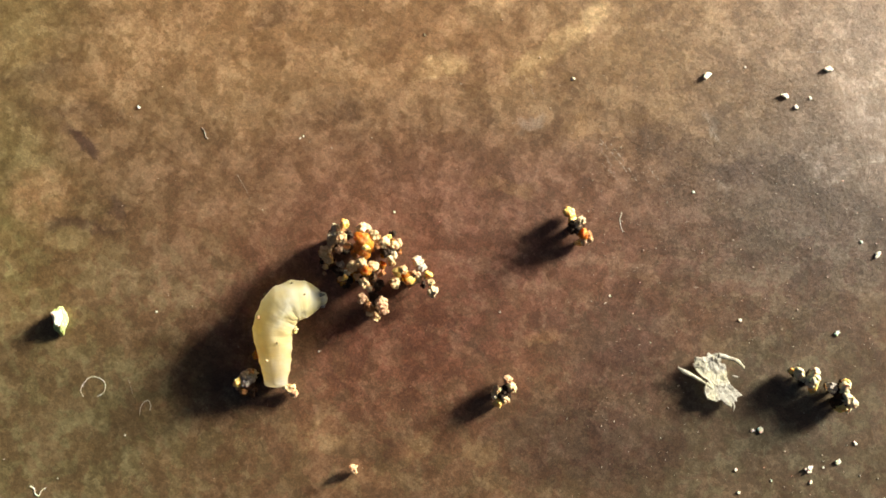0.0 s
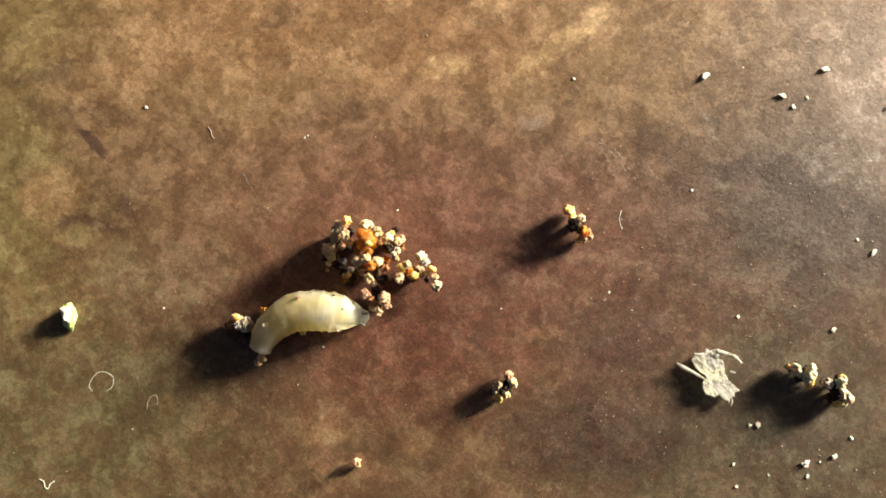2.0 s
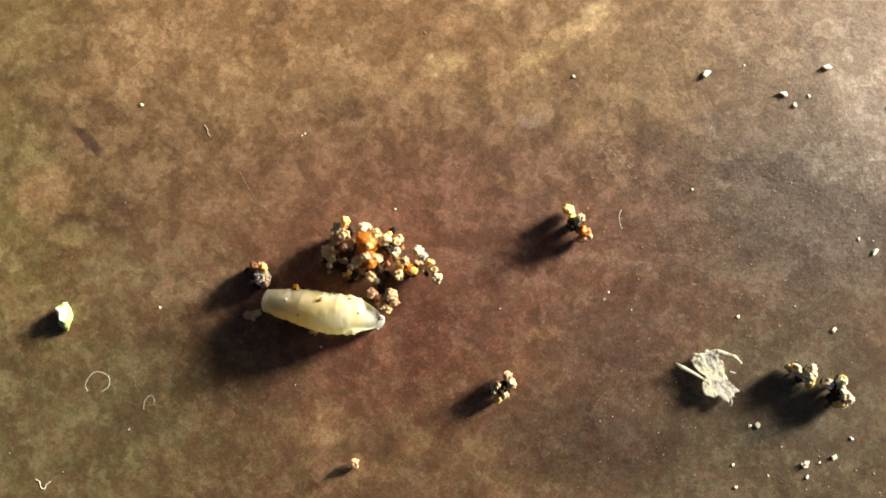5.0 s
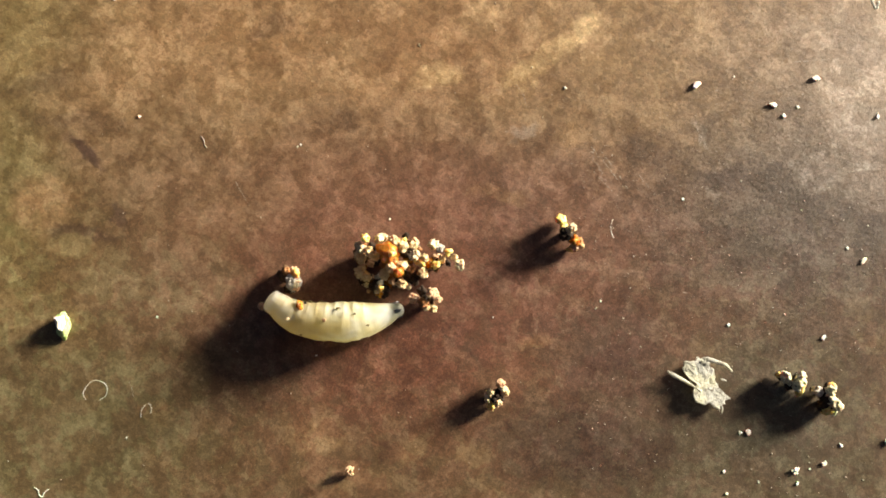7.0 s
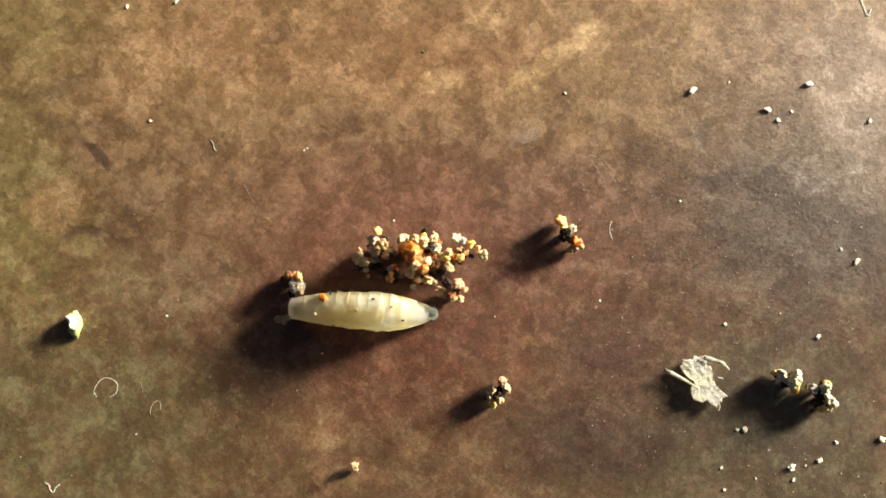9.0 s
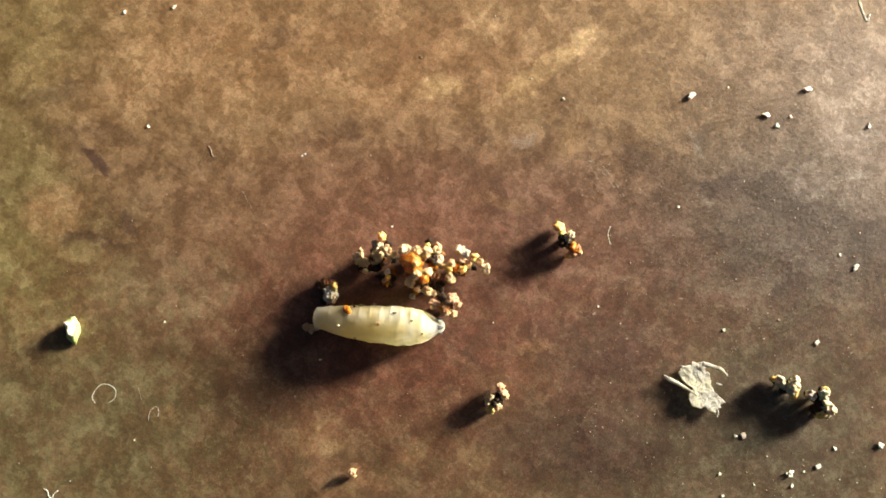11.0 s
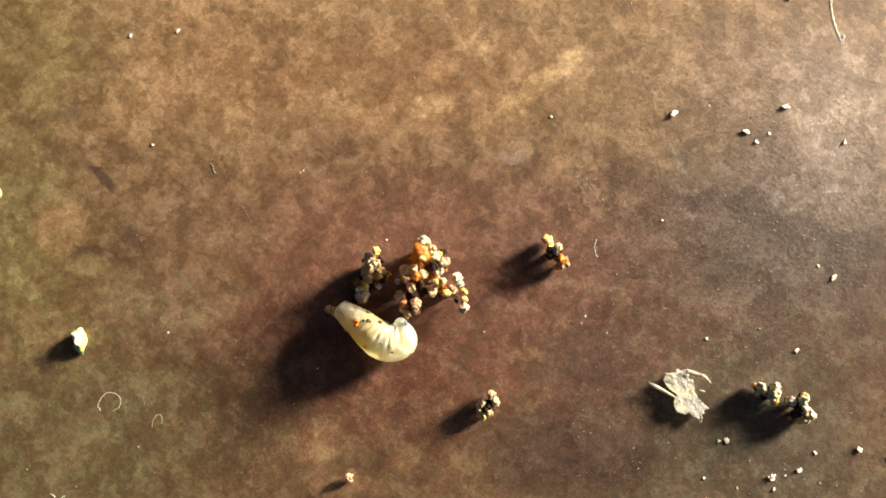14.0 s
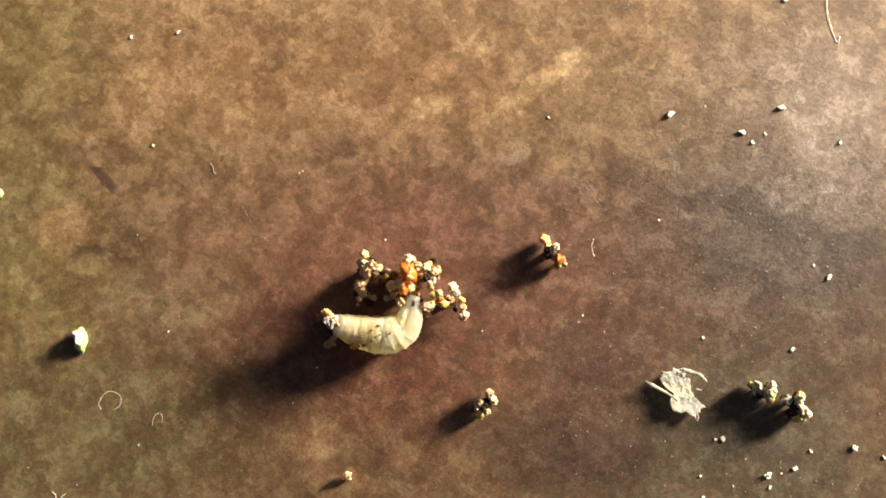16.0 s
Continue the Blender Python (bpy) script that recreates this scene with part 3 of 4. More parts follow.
def build_larva():
    root = tagged(new("larva"), "plump cream-white grub with a grey head, creeping among debris", "larva")
    rings = []
    for i in range(RINGS):
        rings.append(part("body_ring", ring_mesh(i), SKIN, root, "grey glassy head end" if i >= RINGS - 3 else ""))
    # dark mouthparts that show through the glassy tip
    for angle, size in ((62, (0.42, 0.15, 0.10)), (-55, (0.42, 0.14, 0.10)), (170, (0.34, 0.12, 0.10))):
        a, d = radians(angle), girth(0.98) * 0.93
        mark = part("mouthpart", CRUMBS["mouth"][0], None, rings[RINGS - 2], "dark grey mouthpart under the skin")
        mark.matrix_basis = Matrix.LocRotScale((0.10 * MM, d * math.cos(a) * MM, d * math.sin(a) * 0.95 * MM), Euler((a - math.pi / 2, 0, 0)), Vector(size))
    # bits stuck to the skin: place from tail to head, angle from the left flank (0) over the back (90) to the right flank (180), tone, radius
    for spot, angle, tone, r in ((0.22, 8, "amber", 0.29), (0.235, 18, "amber", 0.20), (0.21, -4, "cream", 0.16), (0.27, -8, "black", 0.10),
                                 (0.47, 50, "tan", 0.16), (0.60, 15, "olive", 0.15), (0.73, 35, "olive", 0.11), (0.82, 75, "olive", 0.11),
                                 (0.25, -52, "olive", 0.17), (0.33, -20, "olive", 0.20), (0.42, -45, "olive", 0.17), (0.50, -65, "olive", 0.13),
                                 (0.48, -92, "olive", 0.16), (0.66, -65, "olive", 0.11), (0.38, -75, "black", 0.08),
                                 (0.46, 176, "cream", 0.24), (0.43, 178, "yellow", 0.16), (0.30, 110, "olive", 0.10), (0.17, 70, "white", 0.13)):
        a = radians(angle)
        i = round(spot * (RINGS - 1))
        s = i / (RINGS - 1)
        d = girth(s) * (1.07 if tone in ("olive", "black") else 1.09)
        speck = crumb(tone, rings[i], 0, d * math.cos(a), d * math.sin(a) * 0.95, r, "speck")
        speck.matrix_basis = Matrix.LocRotScale((0, d * math.cos(a) * MM, d * math.sin(a) * 0.95 * MM), Euler((a - math.pi / 2, 0, 0)), Vector((r, r, r)))
    return root, rings


larva, body_rings = build_larva()
larva_rows = []
ring_rows = [[] for _ in range(RINGS)]


def bend(t, spine, roll=0.0, tail_up=0.0, head_up=0.0, tuck=0.2):
    """The larva's shape at t: its spine on the table from tail to head, its roll, how far its ends are lifted, and how far the head is drawn in."""
    knots = [(x, y, tail_up * max(0, 1 - k / 2) ** 2 + head_up * max(0, k / 2 - 1) ** 2) for k, (x, y) in enumerate(spine)]
    pts = curve_points(knots, 24)
    run = [0.0]
    for a, b in zip(pts, pts[1:]):
        run.append(run[-1] + (b - a).length)
    middle = Vector((pts[len(pts) // 2].x, pts[len(pts) // 2].y, 0))
    larva_rows.append((t, Matrix.Translation(middle * MM)))
    inset_tail, inset_head = 0.40, 0.50

    def along(d):
        d = min(max(d, 0.0), run[-1] - 1e-6)
        i = max(k for k in range(len(run) - 1) if run[k] <= d)
        u = (d - run[i]) / max(run[i + 1] - run[i], 1e-9)
        return pts[i].lerp(pts[i + 1], u)

    for i in range(RINGS):
        s = i / (RINGS - 1)
        drawn = (min(s, 0.80) + (1 - tuck) * max(s - 0.80, 0)) / (1 - 0.20 * tuck)
        d = inset_tail + drawn * (run[-1] - inset_tail - inset_head)
        p = along(d)
        way = (along(d + 0.6) - along(d - 0.6)).normalized()
        side = Vector((0, 0, 1)).cross(way).normalized()
        up = way.cross(side)
        turn = Matrix((way, side, up)).transposed().to_4x4()
        place = p + Vector((0, 0, girth(s) * 0.97)) - middle
        ring_rows[i].append((t, Matrix.Translation(place * MM) @ turn @ pose(0, 0, 0, roll, 0, 0)))


def larva_motion():
    bend(0.0, ((-11.29, -9.21), (-11.31, -7.28), (-11.41, -5.26), (-10.45, -3.62), (-7.95, -3.32)), tuck=0.5)
    bend(0.5, ((-11.18, -8.72), (-11.62, -6.55), (-11.42, -4.44), (-9.66, -3.39), (-7.08, -5.16)), tuck=0.2)
    bend(1.0, ((-12.02, -8.43), (-12.16, -6.46), (-11.95, -4.75), (-10.43, -3.75), (-7.51, -5.66)), tuck=0.2)
    bend(1.5, ((-12.01, -8.21), (-11.92, -6.42), (-11.41, -4.94), (-9.28, -4.63), (-5.79, -6.04)), tuck=-0.2)
    bend(2.0, ((-12.83, -7.20), (-12.05, -5.68), (-10.27, -4.50), (-8.02, -4.46), (-5.34, -4.88)), tuck=0.2)
    bend(2.25, ((-13.57, -5.99), (-12.13, -5.00), (-10.16, -4.31), (-7.79, -4.61), (-5.11, -4.92)), tuck=0.2)
    bend(2.5, ((-13.50, -4.68), (-11.59, -4.37), (-9.22, -4.36), (-7.07, -4.85), (-4.66, -5.03)), tuck=0.2)
    bend(3.0, ((-13.22, -3.86), (-11.10, -3.59), (-8.93, -3.92), (-6.87, -5.07), (-4.96, -5.25)), tuck=0.45)
    bend(3.2, ((-12.72, -4.60), (-10.80, -3.93), (-8.74, -4.14), (-6.79, -5.52), (-4.92, -5.03)), tuck=0.5)
    bend(3.5, ((-12.43, -4.76), (-10.72, -4.09), (-8.77, -4.38), (-7.08, -5.79), (-4.86, -7.87)), tuck=0.5)
    bend(4.0, ((-12.22, -3.33), (-10.27, -3.47), (-8.08, -4.18), (-5.82, -5.63), (-3.37, -7.56)), tuck=0.3)
    bend(4.5, ((-12.57, -3.46), (-10.35, -3.57), (-8.20, -4.09), (-6.26, -5.14), (-5.94, -7.73)), tuck=0.4)
    bend(4.7, ((-12.46, -3.54), (-10.27, -3.83), (-8.01, -4.39), (-6.04, -4.83), (-4.90, -5.70)), tuck=0.3)
    bend(5.6, ((-12.31, -3.76), (-10.19, -4.28), (-7.85, -4.65), (-5.81, -4.72), (-3.85, -5.02)), roll=20, tuck=0.2)
    bend(6.8, ((-11.66, -3.06), (-9.88, -4.14), (-7.50, -4.60), (-5.08, -4.44), (-2.78, -3.68)), tail_up=0.5, roll=35, tuck=-0.3)
    bend(7.0, ((-11.64, -2.94), (-9.75, -4.20), (-7.29, -4.55), (-4.91, -4.36), (-2.45, -3.63)), tail_up=0.5, roll=35, tuck=-0.3)
    bend(7.5, ((-11.58, -3.54), (-9.30, -4.43), (-7.07, -4.93), (-4.95, -4.81), (-2.76, -3.81)), roll=40, tuck=0.3)
    bend(8.0, ((-11.52, -3.58), (-9.25, -4.23), (-7.02, -4.96), (-4.83, -4.96), (-2.90, -3.84)), roll=45, tuck=0.75)
    bend(8.5, ((-10.90, -3.29), (-8.65, -3.64), (-6.31, -3.91), (-3.98, -4.10), (-1.53, -3.94)), roll=40, tuck=0.4)
    bend(9.0, ((-10.75, -3.70), (-8.19, -3.74), (-5.64, -3.85), (-3.08, -4.01), (-0.28, -4.08)), roll=40, tuck=-0.1)
    bend(10.2, ((-9.76, -4.09), (-7.48, -4.17), (-5.16, -4.32), (-2.72, -4.48), (-0.12, -4.40)), roll=38, tuck=0.2)
    bend(11.5, ((-8.03, -3.84), (-5.87, -4.15), (-3.51, -4.43), (-1.34, -4.58), (1.06, -4.62)), roll=38, tuck=0.2)
    bend(12.0, ((-7.90, -4.56), (-5.42, -4.72), (-2.86, -5.03), (-0.37, -5.11), (2.16, -4.17)), roll=45, tuck=-0.4)
    bend(12.5, ((-7.99, -4.12), (-5.49, -4.40), (-2.90, -4.79), (-0.32, -4.95), (2.38, -5.03)), roll=40, tuck=-0.5)
    bend(13.0, ((-7.06, -2.28), (-5.25, -3.40), (-3.43, -4.48), (-1.75, -5.08), (0.22, -5.17)), roll=50, tuck=0.4)
    bend(13.5, ((-6.79, -2.04), (-5.31, -3.26), (-3.68, -4.72), (-2.13, -5.33), (-0.67, -4.65)), head_up=0.5, roll=58, tuck=0.4)
    bend(13.8, ((-6.89, -2.26), (-5.33, -3.45), (-3.61, -4.95), (-2.14, -4.96), (-1.90, -3.66)), head_up=1.0, roll=70, tuck=0.3)
    bend(14.0, ((-6.97, -2.44), (-5.28, -3.66), (-3.64, -4.97), (-2.17, -4.81), (-2.50, -3.26)), head_up=1.0, roll=80, tuck=-0.2)
    bend(14.5, ((-7.30, -3.06), (-5.63, -3.87), (-3.91, -4.84), (-2.45, -4.68), (-1.52, -2.25)), tail_up=0.8, head_up=1.1, roll=115, tuck=-0.5)
    bend(15.0, ((-7.48, -3.46), (-6.11, -4.31), (-4.17, -5.19), (-2.48, -4.63), (-1.79, -2.70)), tail_up=1.5, head_up=1.3, roll=145, tuck=-0.8)
    bend(15.5, ((-7.21, -3.27), (-5.58, -4.12), (-3.54, -4.62), (-1.74, -4.05), (-0.14, -2.42)), tail_up=1.5, head_up=1.3, roll=150, tuck=-0.8)
    bend(16.0, ((-6.94, -3.68), (-5.35, -4.21), (-3.33, -4.55), (-1.77, -3.73), (-1.23, -1.59)), tail_up=1.5, head_up=1.3, roll=150, tuck=-0.8)
    walk(larva, larva_rows)
    for ring, rows in zip(body_rings, ring_rows):
        walk(ring, rows)


# ---- the debris clump that the larva pushes about ----
clump = tagged(new("debris_clump"), "loose clump of cream, orange and blackish crumbs stuck together", "debris")
lumps = {}


def lump(key, home, core, grains):
    """A knot of crumbs round a dark core. home: its middle on the table; grains: tone, x, y, height, radius, in mm."""
    rng = random.Random(len(lumps) + 3)
    bm = bmesh.new()
    for k in range(4):
        blob(bm, (rng.uniform(-0.45, 0.45) * core, rng.uniform(-0.45, 0.45) * core, 0.80 * core + rng.uniform(0, 0.35)),
             (core * 0.62, core * 0.55, core * 0.82), k + 40 * len(lumps), 0.6)
    ob = part("lump", bm, CORE, clump, "dark crumbly core set with pale grains")
    lumps[key] = (ob, Vector((*home, 0)))
    for k in range(13):
        a, rise = k * 2.4 + rng.uniform(-0.4, 0.4), rng.uniform(0.25, 1.0)
        d = core * rng.uniform(0.7, 1.05) * math.sqrt(1.2 - rise)
        crumb(rng.choice(("tan", "black", "brown", "rust", "amber", "rust", "brown")), ob, d * math.cos(a), d * math.sin(a), core * (0.50 + 1.15 * rise), rng.uniform(0.18, 0.34))
    for tone, (x, y), z, r in grains:
        crumb(tone, ob, x - home[0], y - home[1], z * 1.38, r * (0.86 if tone == "amber" else 0.97))


lump("a", (-7.16, 0.61), 0.75, (
    ("yellow", (-6.60, 1.58), 1.7, 0.38), ("white", (-7.19, 1.16), 1.5, 0.50), ("cream", (-6.77, 0.59), 1.7, 0.46),
    ("cream", (-7.50, 0.54), 1.2, 0.50), ("cream", (-6.62, 0.16), 1.3, 0.40), ("tan", (-7.06, -0.05), 0.9, 0.36),
    ("white", (-7.71, 0.86), 0.8, 0.30), ("black", (-6.70, -0.20), 0.8, 0.42), ("black", (-6.51, 0.97), 0.6, 0.40)))
lump("b", (-5.37, 0.61), 0.80, (
    ("amber", (-5.41, 0.28), 1.75, 0.84), ("amber", (-5.24, -0.40), 1.6, 0.42), ("white", (-5.55, 1.36), 1.5, 0.42),
    ("cream", (-4.71, 0.75), 1.6, 0.52), ("white", (-5.16, 1.34), 1.2, 0.36), ("rust", (-6.00, -0.28), 1.1, 0.42),
    ("rust", (-4.56, 0.26), 1.1, 0.38), ("yellow", (-5.17, -0.03), 2.2, 0.26)))
lump("c", (-3.73, 0.04), 0.75, (
    ("cream", (-4.00, 0.34), 1.7, 0.48), ("cream", (-3.36, 0.15), 1.5, 0.42), ("white", (-3.62, -0.49), 1.4, 0.48),
    ("black", (-3.90, -0.32), 1.6, 0.36), ("tan", (-3.12, 0.41), 0.9, 0.34), ("black", (-3.50, 1.06), 0.8, 0.30),
    ("cream", (-3.57, -0.92), 0.9, 0.34), ("yellow", (-3.80, 0.75), 1.2, 0.26)))
lump("d", (-5.32, -1.68), 0.80, (
    ("cream", (-6.13, -1.21), 1.5, 0.50), ("cream", (-5.51, -1.03), 1.8, 0.46), ("amber", (-5.21, -1.48), 1.75, 0.46),
    ("cream", (-4.74, -1.21), 1.6, 0.44), ("cream", (-5.37, -2.33), 1.4, 0.46), ("white", (-5.01, -2.63), 1.0, 0.30),
    ("rust", (-4.32, -1.61), 1.2, 0.40), ("black", (-4.54, -2.44), 0.9, 0.50), ("tan", (-5.87, -1.87), 0.9, 0.34),
    ("grey", (-6.48, -2.14), 0.5, 0.28), ("amber", (-4.17, -1.11), 1.3, 0.30)))
lump("e", (-2.28, -1.98), 0.55, (
    ("yellow", (-3.17, -1.57), 1.2, 0.42), ("cream", (-3.32, -2.29), 1.2, 0.50), ("cream", (-2.83, -1.42), 1.4, 0.38),
    ("yellow", (-2.30, -2.18), 1.2, 0.38), ("cream", (-1.78, -1.99), 1.0, 0.36), ("white", (-1.89, -0.82), 1.1, 0.44),
    ("grey", (-1.59, -1.27), 1.1, 0.38), ("yellow", (-1.17, -1.76), 1.2, 0.36), ("cream", (-0.98, -2.28), 0.8, 0.36),
    ("white", (-0.83, -2.89), 0.7, 0.44), ("amber", (-2.65, -1.87), 1.0, 0.40), ("black", (-1.44, -2.43), 0.4, 0.30)))
lump("f", (-4.85, -3.88), 0.60, (
    ("tan", (-5.51, -3.35), 1.0, 0.48), ("tan", (-4.21, -3.61), 1.3, 0.50), ("rust", (-5.04, -3.95), 1.2, 0.42),
    ("cream", (-4.63, -4.55), 0.9, 0.40), ("tan", (-4.03, -4.14), 0.9, 0.36), ("cream", (-5.03, -4.29), 1.1, 0.30),
    ("black", (-4.77, -3.08), 0.7, 0.44)))
lump("g", (-7.91, -0.81), 0.45, (
    ("cream", (-8.04, -0.21), 1.0, 0.54), ("cream", (-7.81, -0.70), 1.0, 0.46), ("white", (-8.02, -1.23), 0.7, 0.24),
    ("tan", (-8.16, -1.64), 0.4, 0.18), ("grey", (-7.06, -1.03), 0.6, 0.32), ("black", (-7.24, -1.41), 0.5, 0.44),
    ("tan", (-7.70, 0.14), 0.9, 0.30)))

lump("h", (-6.78, -1.87), 0.62, (
    ("black", (-7.07, -1.64), 0.8, 0.42), ("black", (-6.38, -2.10), 0.7, 0.40), ("yellow", (-6.68, -1.95), 1.15, 0.26),
    ("grey", (-6.54, -1.57), 0.9, 0.28), ("black", (-6.94, -2.25), 0.45, 0.40), ("tan", (-7.02, -2.02), 0.95, 0.22)))

clump_times = []


def shove(t, turn, a, b, c, d, e, f, g, h, a_turn=0):
    """Where the clump's knots lie at t, and how far the clump has turned (degrees, clockwise from above)."""
    clump_times.append((t, turn, a_turn, dict(zip("abcdefgh", (a, b, c, d, e, f, g, h)))))


def clump_motion():
    shove(0.0, 0, (-7.16, 0.61), (-5.37, 0.61), (-3.73, 0.04), (-5.32, -1.68), (-2.28, -1.98), (-4.85, -3.88), (-7.91, -0.81), (-6.76, -1.87))
    shove(1.5, -1, (-7.24, 0.65), (-5.46, 0.62), (-3.75, 0.08), (-5.29, -1.67), (-2.23, -1.89), (-4.89, -3.91), (-8.00, -0.82), (-6.79, -1.94))
    shove(2.0, -1, (-7.24, 0.67), (-5.42, 0.68), (-3.71, 0.14), (-5.25, -1.57), (-2.19, -1.84), (-4.89, -3.78), (-8.00, -0.80), (-6.79, -1.89))
    shove(2.5, -4, (-7.14, 0.67), (-5.34, 0.68), (-3.66, 0.15), (-5.13, -1.46), (-2.34, -1.84), (-4.58, -3.67), (-7.88, -0.86), (-6.69, -1.81))
    shove(3.5, -6, (-7.08, 0.66), (-5.29, 0.59), (-3.58, 0.10), (-5.09, -1.35), (-2.13, -1.56), (-4.39, -3.66), (-7.82, -0.83), (-6.60, -1.73))
    shove(4.5, -6, (-7.16, 0.64), (-5.36, 0.57), (-3.68, 0.08), (-5.16, -1.38), (-2.21, -1.56), (-4.42, -3.63), (-7.91, -0.85), (-6.72, -1.69))
    shove(5.6, -14, (-6.51, 0.34), (-4.90, 0.31), (-3.29, 0.12), (-4.47, -1.53), (-1.68, -1.33), (-3.35, -3.62), (-7.22, -1.20), (-5.95, -1.99))
    shove(6.8, -26, (-5.03, 0.21), (-3.63, 0.56), (-2.07, 0.52), (-2.84, -1.35), (-0.35, -0.38), (-0.74, -3.06), (-5.02, -1.43), (-4.08, -2.13))
    shove(7.0, -26, (-5.05, 0.01), (-3.61, 0.48), (-2.05, 0.37), (-2.79, -1.39), (-0.30, -0.49), (-0.92, -3.13), (-5.04, -1.62), (-4.11, -2.24))
    shove(7.5, -24, (-5.33, 0.04), (-3.77, 0.47), (-2.13, 0.39), (-3.02, -1.45), (-0.53, -0.62), (-1.18, -3.16), (-5.71, -1.37), (-4.46, -2.03))
    shove(8.0, -24, (-5.40, 0.12), (-3.80, 0.47), (-2.16, 0.36), (-3.13, -1.40), (-0.52, -0.58), (-1.25, -3.07), (-5.85, -1.32), (-4.61, -1.99))
    shove(8.5, -33, (-5.30, 0.57), (-3.20, 1.20), (-1.55, 1.30), (-2.05, -0.55), (0.38, 0.68), (-0.22, -2.16), (-6.07, -1.40), (-4.50, -1.12))
    shove(9.0, -33, (-4.43, 0.53), (-2.36, 0.53), (-0.88, 0.81), (-1.32, -1.19), (1.16, 0.01), (0.68, -2.58), (-5.50, -0.60), (-3.71, -1.27))
    shove(10.2, -30, (-4.35, 0.41), (-2.28, 0.33), (-0.76, 0.53), (-1.23, -1.47), (1.28, -0.26), (0.52, -2.90), (-5.50, -0.60), (-3.71, -1.35))
    shove(11.5, -28, (-3.88, 0.68), (-2.04, 0.13), (-0.37, 0.45), (-1.08, -1.47), (1.71, -0.47), (0.39, -3.25), (-5.23, 0.04), (-3.87, -0.91))
    shove(12.5, -28, (-3.79, 0.69), (-1.90, 0.00), (-0.25, 0.21), (-0.89, -1.61), (2.17, -0.64), (0.48, -3.49), (-5.08, 0.16), (-3.87, -0.88))
    shove(13.0, -20, (-3.81, 1.06), (-1.89, 0.41), (-0.22, 0.41), (-1.24, -1.59), (1.81, -0.98), (-0.42, -3.65), (-4.90, 0.12), (-3.56, -0.28))
    shove(13.5, -5, (-3.74, 1.26), (-1.42, 0.73), (0.06, 0.43), (-1.46, -1.13), (1.13, -1.59), (-1.33, -3.51), (-4.55, 0.02), (-4.06, -0.72))
    shove(13.8, 8, (-4.16, 0.72), (-0.93, 1.67), (0.15, 0.63), (-1.46, -0.36), (1.23, -1.03), (-1.67, -2.67), (-4.56, -0.28), (-3.99, -0.28))
    shove(14.0, 14, (-4.44, 0.54), (-0.79, 1.62), (0.33, 0.70), (-1.41, -0.42), (1.04, -1.29), (-1.95, -2.28), (-4.85, -0.45), (-3.94, -0.12), 25)
    shove(14.5, 12, (-4.92, 0.48), (-1.04, 1.47), (0.20, 0.64), (-1.33, -0.27), (1.10, -1.34), (-1.66, -2.41), (-5.24, -0.68), (-3.80, -0.18), 60)
    shove(15.0, 12, (-4.85, 0.33), (-1.32, 1.24), (-0.01, 0.50), (-1.73, -0.53), (0.81, -1.55), (-2.05, -2.53), (-5.09, -0.81), (-3.74, -0.12), 60)
    shove(15.5, 8, (-4.87, 0.41), (-0.89, 1.49), (0.32, 0.90), (-1.26, -0.18), (1.31, -1.51), (-1.14, -2.50), (-4.95, -0.84), (-3.71, 0.16), 60)
    shove(16.0, 5, (-4.55, 0.27), (-1.66, 0.26), (-0.16, -0.04), (-2.16, -1.49), (1.01, -2.12), (-1.08, -2.66), (-5.16, -1.49), (-3.42, -0.15), 50)
    roots, tracks = [], {k: [] for k in lumps}
    for t, turn, a_turn, places in clump_times:
        middle = sum((Vector((*p, 0)) for p in places.values()), Vector()) / len(places)
        base = Matrix.Translation(middle * MM) @ pose(0, 0, 0, 0, 0, -turn)
        roots.append((t, base))
        back = base.inverted()
        for k, p in places.items():
            place = back @ (Vector((*p, 0)) * MM)
            tracks[k].append((t, Matrix.Translation(place) @ pose(0, 0, 0, 0, 0, a_turn if k == "a" else 0)))
    walk(clump, roots)
    for k, rows in tracks.items():
        walk(lumps[k][0], rows)


# ---- bits dragged along at the larva's tail ----
def tuft(label, grains, core=0.0):
    root = tagged(new("debris_tuft"), label, "debris", "bits at the tail")
    for tone, x, y, z, r in grains:
        crumb(tone, root, x * 1.05, y * 1.05, z * 0.9, r * 1.08)
    return root


dark_tuft = tuft("small blackish knot of frass with yellow and white crumbs", (
    ("brown", -0.40, 0.15, 0.55, 0.66), ("grey", 0.25, -0.35, 0.55, 0.55), ("yellow", 0.25, 0.35, 1.25, 0.34), ("grey", 0.35, 0.0, 1.1, 0.40),
    ("tan", 0.1, 0.55, 0.9, 0.34), ("rust", -0.35, 0.40, 1.0, 0.34), ("white", 0.42, -0.2, 1.25, 0.32), ("grey", -0.05, 0.0, 1.35, 0.30), ("grey", 0.05, -0.35, 1.2, 0.34), ("tan", 0.45, -0.55, 0.9, 0.28), ("black", -0.1, -0.75, 0.35, 0.36)))
pale_tuft = tuft("tiny pale crumb dragged behind the grub", (
    ("cream", 0.0, 0.0, 0.5, 0.42), ("tan", -0.45, -0.05, 0.4, 0.34), ("white", 0.25, 0.15, 0.75, 0.26)))


